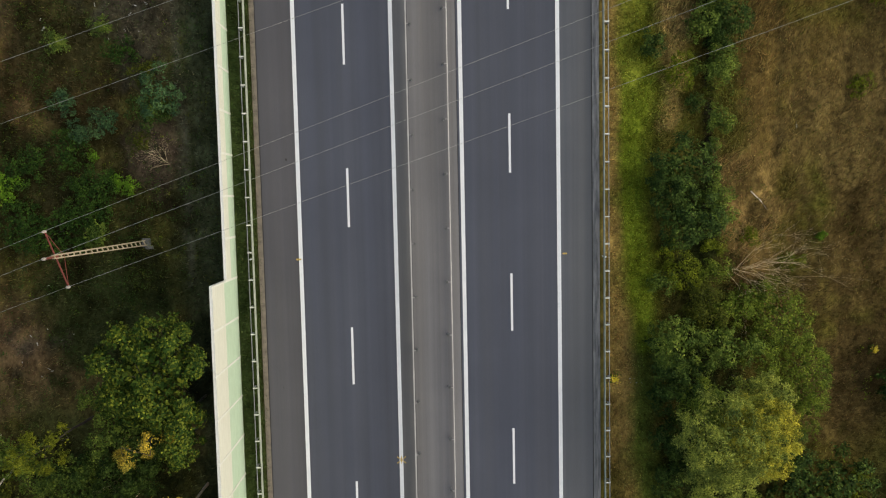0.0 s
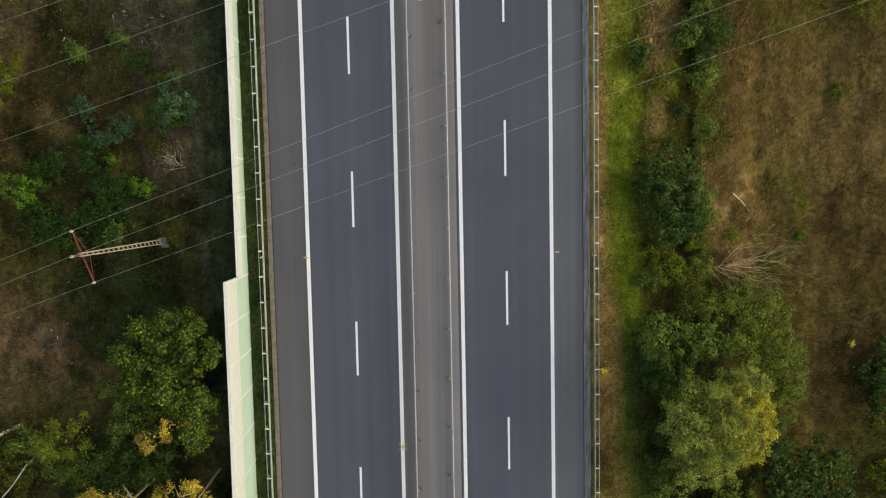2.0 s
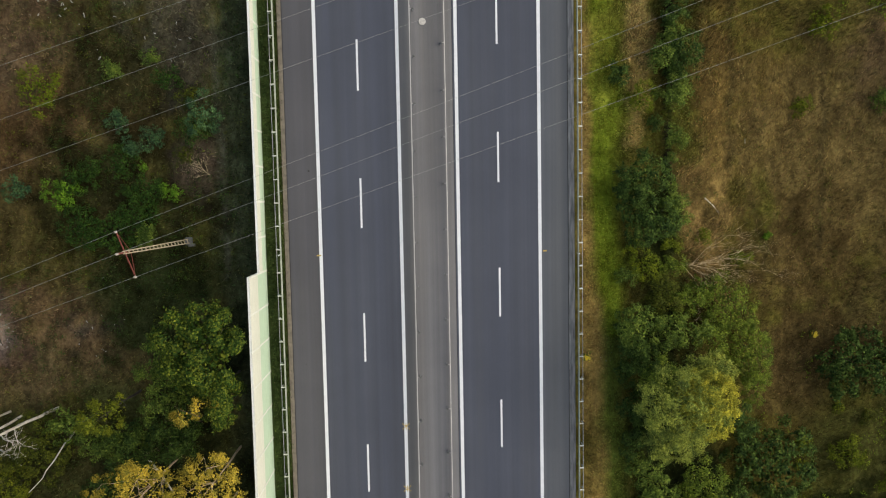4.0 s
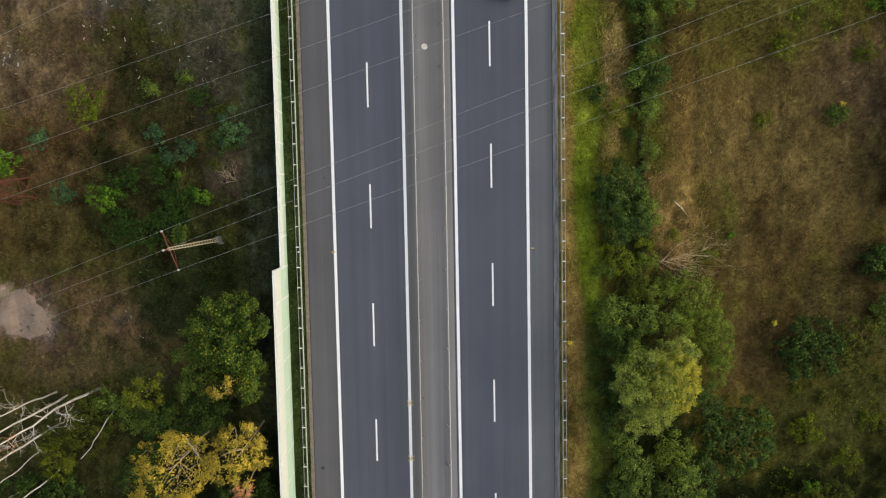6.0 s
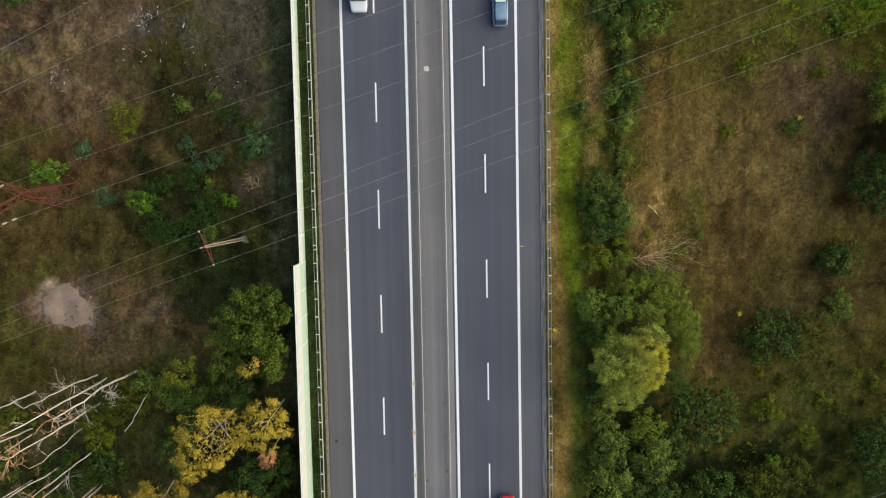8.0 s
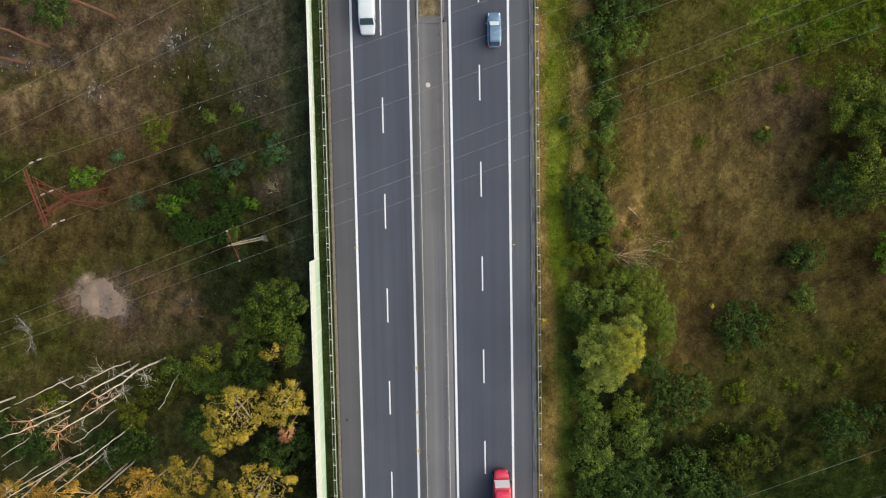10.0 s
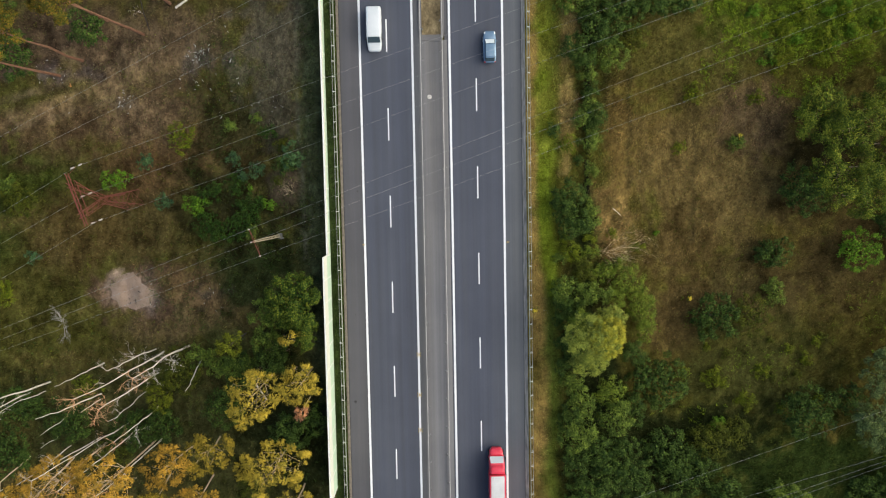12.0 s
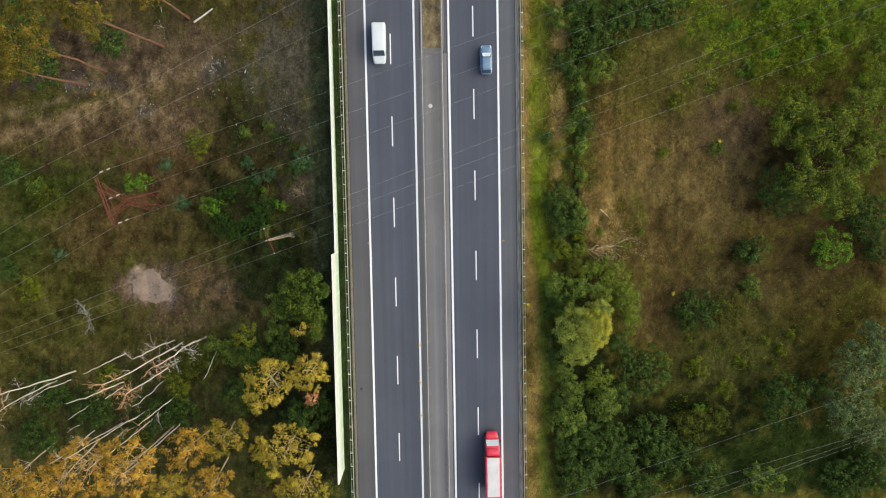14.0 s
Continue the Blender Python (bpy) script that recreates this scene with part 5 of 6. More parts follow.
# scrub scattered over the greener north-east meadow
scrub = np.random.default_rng(33)
for k in range(34):
    sx, sy = scrub.uniform(46, 74), scrub.uniform(20, 35)
    size = scrub.uniform(0.6, 1.2)
    plant(("bright", "lime", "fresh", "bright")[k % 4], sx, sy, size, size * scrub.uniform(0.7, 1.2), size * 0.9)
for k in range(16):
    sx, sy = scrub.uniform(36, 60), scrub.uniform(-34, -18)
    size = scrub.uniform(0.6, 1.2)
    plant(("lime", "olive")[k % 2], sx, sy, size, size, size * 0.9)

fallen_bush(23.2, -5.9, 0.02, 7.0, 18, M["pale_twig"], "dry tan bare-branched tree lying in the meadow", 0.014, 0.5)
plant('lime', 29.6, -5.4, 1.3, 0.9, 1.3)
plant('lime', 26.8, -7.3, 1.2, 0.8, 1.4)
plant('lime', 25.4, -3.4, 0.9, 0.8, 1.2)
plant('lime', 21.8, -3.9, 1.2, 1.0, 1.8)
plant('lime', 18.2, -4.3, 1.1, 0.9, 1.4)
plant('bright', 32.6, -3.6, 0.5, 0.5, 0.7)
fallen_bush(-19.3, 3.1, 2.6, 2.0, 9, M["pale_twig"], "dry leafless tan shrub on the bank", 0.014)
dry_bush(-57.4, -16.1, 2.6, 0.8, M["grey_twig"], "heap of grey dead branches in the meadow", 16, 1.9, 0.35, 0.035)
dry_bush(-23.2, -19.9, 2.4, 3.6, M["twig"], "bare arching tan shrub below the deep green tree", 7, 0.6, 0.7, 0.028)
tall_tree("rosy", -18.0, -25.9, -18.0, -26.0, 7.6, 1.0)

# ---- grass and weeds ----
def blades(name, label, x, y, length, width, spread, seed, lie=None, boost=1.0, vary=0.45, straw=0.05):
    """Tufts of three pointed blades each, in the colour of the place where they grow."""
    rng = np.random.default_rng(seed)
    n = len(x)
    z = land(x, y)
    base = np.repeat(np.stack([x, y, z], 1), 3, 0)
    a = rng.uniform(0, 2 * math.pi, 3 * n) if lie is None else np.repeat(lie, 3) + rng.normal(0, 0.9, 3 * n)
    l = length * rng.uniform(0.5, 1.4, 3 * n) * np.repeat(rng.uniform(0.7, 1.3, n), 3)
    out = np.stack([np.cos(a), np.sin(a), np.zeros(3 * n)], 1)
    side = np.stack([-np.sin(a), np.cos(a), np.zeros(3 * n)], 1)
    lean = rng.uniform(spread * 0.5, spread, 3 * n)
    base = base + out * 0.04
    tip = base + out * (l * lean)[:, None]
    tip[:, 2] += l * np.sqrt(np.clip(1 - lean ** 2, 0.02, 1))
    w = (width * rng.uniform(0.7, 1.3, 3 * n))[:, None]
    verts = np.stack([base - side * w, base + side * w, tip], 1).reshape(-1, 3)
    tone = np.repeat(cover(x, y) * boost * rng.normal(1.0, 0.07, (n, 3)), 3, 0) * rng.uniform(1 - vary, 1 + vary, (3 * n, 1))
    pale = rng.random(3 * n) < straw
    tone[pale] = tone[pale] * 1.5 + np.array([0.05, 0.036, 0.016])
    tone = np.clip(tone, 0.003, 1)
    ob = part(name, mesh_of(name, verts, np.arange(9 * n).reshape(-1, 3), np.repeat(tone, 3, 0)), M["grass"])
    return tagged(ob, label, "grass", kind="stuff")


def scatter(n, x0, x1, y0, y1, seed):
    rng = np.random.default_rng(seed)
    return rng.uniform(x0, x1, n), rng.uniform(y0, y1, n)


def off_sand(x, y):
    bare = cover(x, y).sum(1) > 0.27
    bare &= RNG.uniform(0, 1, len(x)) < 0.85
    x, y = x[~bare], y[~bare]
    keep = np.hypot((x + 46.5) / 3.3, (y + 11.5) / 2.7) + 0.2 * waves(x, y, 2.0, 41) > 1.0
    return x[keep], y[keep]


x, y = off_sand(*scatter(88000, -72, -14.8, -47, 35, 51))
blades("meadow_grass", "brown and dull green meadow grass on the west side", x, y, 0.32, 0.024, 0.85, 52, boost=1.05, vary=0.45, straw=0.03)
x, y = scatter(118000, 18.0, 73, -47, 35, 53)
flow = 1.7 + 0.9 * fbm(x, y, 9.0, 54)
blades("meadow_grass", "lodged straw-brown meadow grass on the east side", x, y, 0.46, 0.017, 0.95, 55, flow, 1.1, vary=0.32, straw=0.05)
x, y = scatter(7000, 23.0, 30, -9, 16, 46)
keep = fbm(x, y, 3.0, 44) > 0.1
x, y = x[keep], y[keep]
blades("straw_grass", "long pale straw tufts beside the hedge", x, y, 0.8, 0.02, 0.97, 47, 2.2 + 0.8 * fbm(x, y, 4.0, 45), 1.4)
x, y = scatter(5000, 16.9, 20.6, 1, 34, 38)
keep = fbm(x, y, 2.2, 39) > 0.0
x, y = x[keep], y[keep]
blades("straw_grass", "pale straw tufts between verge and hedge", x, y, 0.6, 0.02, 0.9, 40, 1.6 + 1.2 * fbm(x, y, 3.0, 43), 1.5)
x, y = scatter(42000, 13.5, 19.0, -46, 34, 56)
blades("verge_grass", "mown green and straw verge grass beside the guard rail", x, y, 0.14, 0.022, 0.8, 57, boost=1.1, vary=0.5)
x, y = scatter(9000, -14.35, -12.85, -46, 42, 58)
blades("verge_grass", "dark green verge grass between guard rail and noise wall", x, y, 0.20, 0.022, 0.7, 59, boost=1.1)
x, y = scatter(5000, -12.95, -12.35, -46, 42, 48)
blades("verge_grass", "straw and moss fringe creeping over the edge strip", x, y, 0.12, 0.02, 0.8, 49, boost=1.3)


def weeds(name, label, n, x0, x1, y0, y1, seed, mat, size=0.13, want=None):
    rng = np.random.default_rng(seed)
    x, y = rng.uniform(x0, x1, n), rng.uniform(y0, y1, n)
    if want is not None:
        keep = want(x, y) > rng.uniform(-0.4, 0.6, n)
        x, y = x[keep], y[keep]
    n = len(x)
    z = land(x, y)
    k = rng.integers(7, 17, n)
    idx = np.repeat(np.arange(n), k)
    r = rng.uniform(0.10, 0.34, n)[idx]
    off = rng.normal(size=(len(idx), 3)) * np.stack([r, r, r * 0.35], 1)
    p = np.stack([x[idx], y[idx], z[idx] + 0.22], 1) + off
    p[:, 2] = np.maximum(p[:, 2], z[idx] + 0.05)
    v, fs = leaf_quads(p, off + np.array([0, 0, 0.5]) + rng.normal(size=off.shape) * 0.3, size, size * 0.55, rng)
    tagged(part(name, mesh_of(name, v, fs), mat), label, "weeds", kind="stuff")


weeds("weeds", "low dark green weeds scattered over the west meadow", 4200, -72, -15.5, -47, 34, 61, LEAVES["olive"], size=0.10, want=lambda x, y: fbm(x, y, 9.0, 62))
weeds("weeds", "tufts of fresh green weeds on the west bank", 1700, -52, -15.5, -14, 40, 63, LEAVES["shade"], size=0.09, want=lambda x, y: fbm(x, y, 7.0, 64) - 0.2)
weeds("weeds", "low olive weeds scattered over the east meadow", 3000, 19, 73, -47, 35, 65, LEAVES["olive"], want=lambda x, y: fbm(x, y, 9.0, 66) - 0.1)
weeds("weeds", "yellow green goldenrod in the north-east meadow", 8000, 36, 74, 16, 35, 67, LEAVES["goldenrod"], size=0.15, want=lambda x, y: 1.0 * fbm(x, y, 3.4, 68) + 0.45 * np.tanh((y - 24) / 4) + 0.45 * np.tanh((x - 47) / 4) - 0.35)
weeds("weeds", "yellow green weeds in the south-east meadow", 1900, 32, 78, -46, -12, 69, LEAVES["goldenrod"], want=lambda x, y: fbm(x, y, 8.0, 70) - 0.35)
weeds("weeds", "small yellow green herbs mottling the west meadow", 2600, -72, -19, -30, 32, 77, LEAVES["lime"], size=0.09, want=lambda x, y: fbm(x, y, 4.0, 78) - 0.15)
weeds("weeds", "leafy undergrowth along the hedge", 2600, 18.2, 25, -52, 40, 71, LEAVES["dark"], want=lambda x, y: fbm(x, y, 5.0, 72))
weeds("weeds", "low green undergrowth at the edge of the mown verge", 700, 17.4, 20.2, -46, 8, 75, LEAVES["olive"], size=0.11)
weeds("weeds", "deep green weeds thick on the west bank", 2000, -36, -16, -8, 26, 80, LEAVES["shade"], size=0.10, want=lambda x, y: fbm(x, y, 5.0, 81))
weeds("weeds", "deep green weeds mottling the reddish meadow", 1300, -46, -22, -17, -3, 82, LEAVES["shade"], size=0.10, want=lambda x, y: fbm(x, y, 3.0, 83) - 0.1)
weeds("weeds", "dark undergrowth in the shade of the wood", 1300, -70, -15.5, -52, -16, 73, LEAVES["dark"], size=0.15, want=lambda x, y: fbm(x, y, 6.0, 74) + 0.1)
for x, y in ((14.05, -13.9), (38.0, -13.5), (45.5, 10.4)):
    flower = thing("flowering_weed", x, y, land_at(x, y), "clump of yellow flowers in the grass", "flower", "yellow flowers")
    rng = np.random.default_rng(int(x * 10))
    p = rng.normal(size=(70, 3)) * np.array([0.15, 0.15, 0.07]) + np.array([0, 0, 0.5])
    v, fs = leaf_quads(p, np.tile([0, 0, 1.0], (70, 1)) + rng.normal(size=(70, 3)) * 0.3, 0.11, 0.10, rng)
    part("blossoms", mesh_of("blossoms", v, fs), M["blossom"], flower)
    p = rng.normal(size=(60, 3)) * np.array([0.3, 0.3, 0.12]) + np.array([0, 0, 0.25])
    v, fs = leaf_quads(p, p, 0.2, 0.09, rng)
    part("foliage", mesh_of("foliage", v, fs), LEAVES["fresh"], flower)

# ---- litter on the west meadow, stones ----
def heap(name, x, y, spread, n, seed, mat, label, category, size=0.13):
    rng = np.random.default_rng(seed)
    ob = thing(name, x, y, land_at(x, y), label, category)
    for k in range(n):
        dx, dy = rng.normal(size=2) * spread
        s = size * rng.uniform(0.4, 1.5)
        z = land_at(x + dx, y + dy) - land_at(x, y)
        bm = boxed(-s, s * 1.5, -s * rng.uniform(0.1, 0.35), s * 0.18, -0.05, s * 0.5, bevel=s * 0.1)
        part("fragment", bm, mat, ob, at=pose(dx, dy, z + 0.03, rng.uniform(-20, 20), rng.uniform(-20, 20), rng.uniform(0, 360)))


heap("rubble_heap", -33.4, 23.2, 0.9, 34, 81, M["scrap"], "scattered heap of pale rubble and torn sheeting", "rubble")
heap("rubble_heap", -45.7, 17.2, 0.8, 16, 82, M["scrap"], "few pale broken boards on the dirt track", "rubble", 0.14)
heap("rubble_heap", -56.6, 21.9, 2.2, 24, 83, M["scrap"], "strewn pale rubble beside the dirt track", "rubble", 0.09)
heap("rubble_heap", -34.7, 19.3, 1.3, 14, 84, M["scrap"], "few pale splinters in the grass", "rubble", 0.09)
heap("rubble_heap", -29.3, 20.3, 2.6, 14, 85, M["scrap"], "small pale stones strewn in the grass", "rubble", 0.12)
heap("rubble_heap", -22.5, 14.3, 1.2, 12, 86, M["scrap"], "pale scraps under bushes on the bank", "rubble", 0.09)
heap("rubble_heap", -31.5, -10.5, 2.6, 10, 87, M["scrap"], "a few pale stones in dry grass", "rubble", 0.09)
heap("stone_group", -45.6, -12.4, 1.3, 20, 88, M["bark"], "dark clods lying on bare sand", "clods", 0.15)
heap("stone_group", -43.4, -12.0, 1.1, 24, 93, M["scrap"], "small pale clods strewn beside bare sand", "clods", 0.07)
heap("stone_group", -44.6, -11.2, 1.2, 16, 94, M["bark"], "dark clods lying on bare sand", "clods", 0.10)
heap("stone", 29.9, 5.5, 0.02, 1, 89, M["scrap"], "single pale stone in the brown meadow", "stone", 0.16)
heap("stone", -28.4, 22.2, 0.02, 1, 90, M["scrap"], "flat pale concrete piece in the grass", "stone", 0.26)
heap("paper_scraps", 15.5, -14.1, 0.55, 9, 92, M["cap"], "few tiny white paper scraps in verge grass", "litter", 0.035)
heap("plastic_scrap", -54.1, 19.9, 0.05, 2, 91, M["orange"], "orange plastic scrap on the dirt track", "litter", 0.2)


def log(x, y, x2, y2, r, mat, label):
    z, z2 = land_at(x, y) + r, land_at(x2, y2) + r
    ob = thing("fallen_log", x, y, z, label, "log", "fallen trunks")
    path = [(0, 0, 0), ((x2 - x) * 0.5 + 0.1, (y2 - y) * 0.5, (z2 - z) * 0.5 + 0.06), (x2 - x, y2 - y, z2 - z)]
    part("stem", mesh_of("stem", *tube(path, [r, r * 0.9, r * 0.6], 8), smooth=True), mat, ob)


log(-36.6, 30.2, -33.4, 32.0, 0.16, M["birch"], "pale fallen log at the wood edge")
log(25.6, 0.2, 27.2, -1.3, 0.05, M["dead_wood"], "thin pale stick lying in straw")
log(-27.4, -23.8, -24.8, -27.0, 0.12, M["birch"], "pale fallen birch stem under trees")
log(-22.6, -24.6, -21.4, -27.5, 0.09, M["bark"], "dark fallen branch under trees")
log(-44.0, -24.0, -41.6, -25.6, 0.09, M["dead_wood"], "bleached fallen branch under dead birches")


# ---- overhead line: concrete pole, red steel tower, wires ----
def wire(points, sag, label="thin aluminium overhead wire across the road"):
    a, b = Vector(points[0]), Vector(points[1])
    path = []
    for k in range(25):
        t = k / 24
        p = a.lerp(b, t)
        p.z -= 4 * sag * t * (1 - t)
        path.append(p)
    ob = part("overhead_wire", mesh_of("overhead_wire", *tube(path, [0.010] * 25, 5), smooth=True), M["wire"])
    tagged(ob, label, "wire", "overhead wires")


def insulator(parent, x, y, z):
    bm = bmesh.new()
    for k in range(3):
        bmesh.ops.create_cone(bm, cap_ends=True, segments=12, radius1=0.09, radius2=0.05, depth=0.1, matrix=Matrix.Translation((x, y, z + 0.1 * k)))
    part("insulator", bm, M["porcelain"], parent)


ARM_A, ARM_B, TOP = Vector((-22.88, -1.40, 10.05)), Vector((-21.52, -4.72, 10.3)), Vector((-22.35, -2.95, 11.2))
px, py = -21.75, -2.82
pz = land_at(px, py)
pole = thing("utility_pole", px, py, pz, "yellowed concrete ladder pole with rusty red crossarm and insulators", "utility pole")
height = 10.6 - pz
lean = Vector((-0.45, -0.08, 0))
across = (ARM_B - ARM_A).normalized()
across.z = 0
for s in (-1, 1):
    bm = bmesh.new()
    beam(bm, across * (0.19 * s) + Vector((0, 0, -0.3)), across * (0.09 * s) + lean + Vector((0, 0, height)), 0.07, 0.11)
    part("chord", bm, M["pole"], pole)
for k in range(18):
    t = (k + 0.7) / 18
    w = 0.19 - 0.10 * t
    bm = bmesh.new()
    c = lean * t + Vector((0, 0, height * t))
    beam(bm, c - across * w, c + across * w, 0.06, 0.10)
    part("rung", bm, M["pole"], pole)
bm = boxed(-0.34, 0.34, -0.34, 0.34, -0.4, 0.25, bevel=0.06)
part("footing", bm, M["foot"], pole)
part("footing", boxed(-0.1, 0.6, -0.5, -0.2, -0.4, 0.2, bevel=0.05), M["foot"], pole)
origin = Vector((px, py, pz))
bm = bmesh.new()
beam(bm, ARM_A - origin, ARM_B - origin, 0.065, 0.08)
beam(bm, Vector((0, 0, height - 1.2)) + lean * 0.9, ARM_B - origin, 0.03)
beam(bm, Vector((0, 0, height - 1.2)) + lean * 0.9, ARM_A - origin, 0.03)
beam(bm, Vector((0, 0, height - 0.6)) + lean, TOP - origin, 0.12)
part("crossarm", bm, M["rust"], pole, "rusty red steel crossarm")
for p in (ARM_A, ARM_B, TOP):
    insulator(pole, *(p - origin))
along = Vector((2.62, 1.0, 0)).normalized()
for p, q in ((ARM_A, Vector((9.8, 10.8, 9.6))), (TOP, Vector((9.8, 8.7, 10.0))), (ARM_B, Vector((9.8, 6.0, 9.8)))):
    p, d = p + Vector((0, 0, 0.3)), q - p
    far = p + d * 2.6
    far.z = p.z
    wire((p, far), 1.0)
    back = p - d * 1.9
    back.z = p.z - 3.0
    wire((p, back), 0.9)

INS = (Vector((-45.0, 6.9, 7.6)), Vector((-43.9, 3.3, 7.6)), Vector((-42.8, -0.1, 7.6)))
tx, ty = -45.0, 2.7
tz = land_at(tx, ty)
tower = thing("lattice_tower", tx, ty, tz, "red painted steel lattice tower with forked head", "lattice tower")
th = 8.0 - tz
side = Vector((0.31, -0.95, 0))
side.z = 0
side.normalize()
out = Vector((-side.y, side.x, 0))
FEET, WAIST = 1.25, 0.40
feet = [side * (FEET * a) + out * (FEET * b) for a, b in ((-1, -1), (1, -1), (1, 1), (-1, 1))]
waist = [side * (WAIST * a) + out * (WAIST * b) + Vector((0, 0, th * 0.56)) for a, b in ((-1, -1), (1, -1), (1, 1), (-1, 1))]
for a, b in zip(feet, waist):
    part("leg", beam(bmesh.new(), a + Vector((0, 0, -0.3)), b, 0.075), M["rust"], tower)
for k in range(4):
    n = (k + 1) % 4
    for t0, t1 in ((0.0, 0.3), (0.3, 0.55), (0.55, 0.78), (0.78, 1.0)):
        a0, a1 = feet[k].lerp(waist[k], t0), feet[k].lerp(waist[k], t1)
        b0, b1 = feet[n].lerp(waist[n], t0), feet[n].lerp(waist[n], t1)
        for p, q in ((a0, b1), (b0, a1), (a1, b1)):
            part("brace", beam(bmesh.new(), p, q, 0.034), M["rust"], tower)
HEAD = 3.48
for s in (-1, 1):
    tops = [side * (s * (2.1 + 0.30 * a)) + out * (0.55 * b) + Vector((0, 0, th)) for a, b in ((-1, -1), (1, -1), (1, 1), (-1, 1))]
    for a, b in zip(waist, tops):
        part("fork", beam(bmesh.new(), a, b, 0.05), M["rust"], tower)
    for t in (0.25, 0.5, 0.75, 1.0):
        ring = [a.lerp(b, t) for a, b in zip(waist, tops)]
        prev = [a.lerp(b, t - 0.25) for a, b in zip(waist, tops)]
        for k in range(4):
            n = (k + 1) % 4
            part("brace", beam(bmesh.new(), prev[k], ring[n], 0.032), M["rust"], tower)
for b in (-0.4, 0.4):
    part("crossbeam", beam(bmesh.new(), side * -HEAD + out * b * 0.4 + Vector((0, 0, th)), side * HEAD + out * b * 0.4 + Vector((0, 0, th)), 0.085), M["rust"], tower)
    part("crossbeam", beam(bmesh.new(), side * -2.4 + out * b * 1.3 + Vector((0, 0, th - 0.5)), side * 2.4 + out * b * 1.3 + Vector((0, 0, th - 0.5)), 0.07), M["rust"], tower)
for k in range(8):
    a, b = -HEAD + k * HEAD / 4, -HEAD + (k + 1) * HEAD / 4
    s = 0.3 if k % 2 else -0.3
    part("brace", beam(bmesh.new(), side * a + out * s + Vector((0, 0, th)), side * b - out * s + Vector((0, 0, th)), 0.05), M["rust"], tower)
for p, k in zip(INS, (-0.92, 0.0, 0.92)):
    part("hanger", beam(bmesh.new(), side * (HEAD * k) + Vector((0, 0, th)), p - Vector((tx, ty, tz)), 0.03), M["rust"], tower)
    for d in (-0.35, 0.35):
        bm = bmesh.new()
        for k in range(4):
            c = p - Vector((tx, ty, tz)) + along * (d + 0.12 * k * (1 if d > 0 else -1)) + Vector((0, 0, 0.05))
            bmesh.ops.create_cone(bm, cap_ends=True, segments=10, radius1=0.10, radius2=0.06, depth=0.07, matrix=Matrix.Translation(c))
        part("insulator", bm, M["porcelain"], tower, "white porcelain insulator string")
for p, q, b in ((INS[0], (2.9, 22.7), (-58.2, -0.4)), (INS[1], (9.3, 21.0), (-57.0, -3.5)), (INS[2], (9.2, 17.3), (-56.0, -7.4))):
    d = Vector((q[0] - p.x, q[1] - p.y, 0))
    far = p + d * 2.5 + Vector((0, 0, 2.4))
    wire((p, far), 0.8, "thin aluminium overhead wire from the red tower")
    d = Vector((b[0] - p.x, b[1] - p.y, 0))
    wire((p, p + d * 3.0), 0.8, "thin aluminium overhead wire from the red tower")
for a, b in (((-50.0, 12.0), (-23.8, 25.3)), ((-50.2, 8.3), (-14.9, 24.7))):
    d = Vector((b[0] - a[0], b[1] - a[1], 0)).normalized()
    p = Vector((a[0], a[1], 10.0))
    wire((p - d * 45, p + d * 110), 0.0, "thin overhead wire above the dirt track")
for a, b in (((17.1, -39.7), (62.3, -24.5)), ((29.4, -40.0), (62.5, -30.7)), ((35.6, -40.1), (62.5, -31.2)), ((37.8, -40.2), (62.5, -31.7))):
    d = Vector((b[0] - a[0], b[1] - a[1], 0)).normalized()
    p = Vector((a[0], a[1], 10.0))
    wire((p - d * 60, p + d * 110), 0.0, "thin aluminium overhead wire over the south-east meadow")


# ---- vehicles ----
def loft(stations, n=12):
    """A rounded hull through cross-sections: y, half width, floor, top, roundness."""
    bm = bmesh.new()
    rings = []
    for y, hw, z0, z1, e in stations:
        ring = []
        for k in range(n):
            a = 2 * math.pi * (k + 0.5) / n
            c, s = math.cos(a), math.sin(a)
            ring.append(bm.verts.new((math.copysign(abs(c) ** e, c) * hw, y, (z0 + z1) / 2 + math.copysign(abs(s) ** e, s) * (z1 - z0) / 2)))
        rings.append(ring)
    for a, b in zip(rings, rings[1:]):
        for k in range(n):
            bm.faces.new((a[k], a[(k + 1) % n], b[(k + 1) % n], b[k]))
    bm.faces.new(rings[0])
    bm.faces.new(rings[-1])
    for face in bm.faces:
        face.smooth = True
    return bm


def wheel(parent, x, y, r, w=0.22):
    bm = bmesh.new()
    m = Matrix.Translation((x, y, r)) @ Matrix.Rotation(math.pi / 2, 4, "Y")
    bmesh.ops.create_cone(bm, cap_ends=True, segments=20, radius1=r, radius2=r, depth=w, matrix=m)
    wheel_ob = part("wheel", bm, M["rubber"], parent)
    bm = bmesh.new()
    m = Matrix.Translation((x + math.copysign(w * 0.5, x), y, r)) @ Matrix.Rotation(math.pi / 2, 4, "Y")
    bmesh.ops.create_cone(bm, cap_ends=True, segments=14, radius1=r * 0.62, radius2=r * 0.55, depth=0.03, matrix=m)
    part("rim", bm, M["zinc"], wheel_ob)


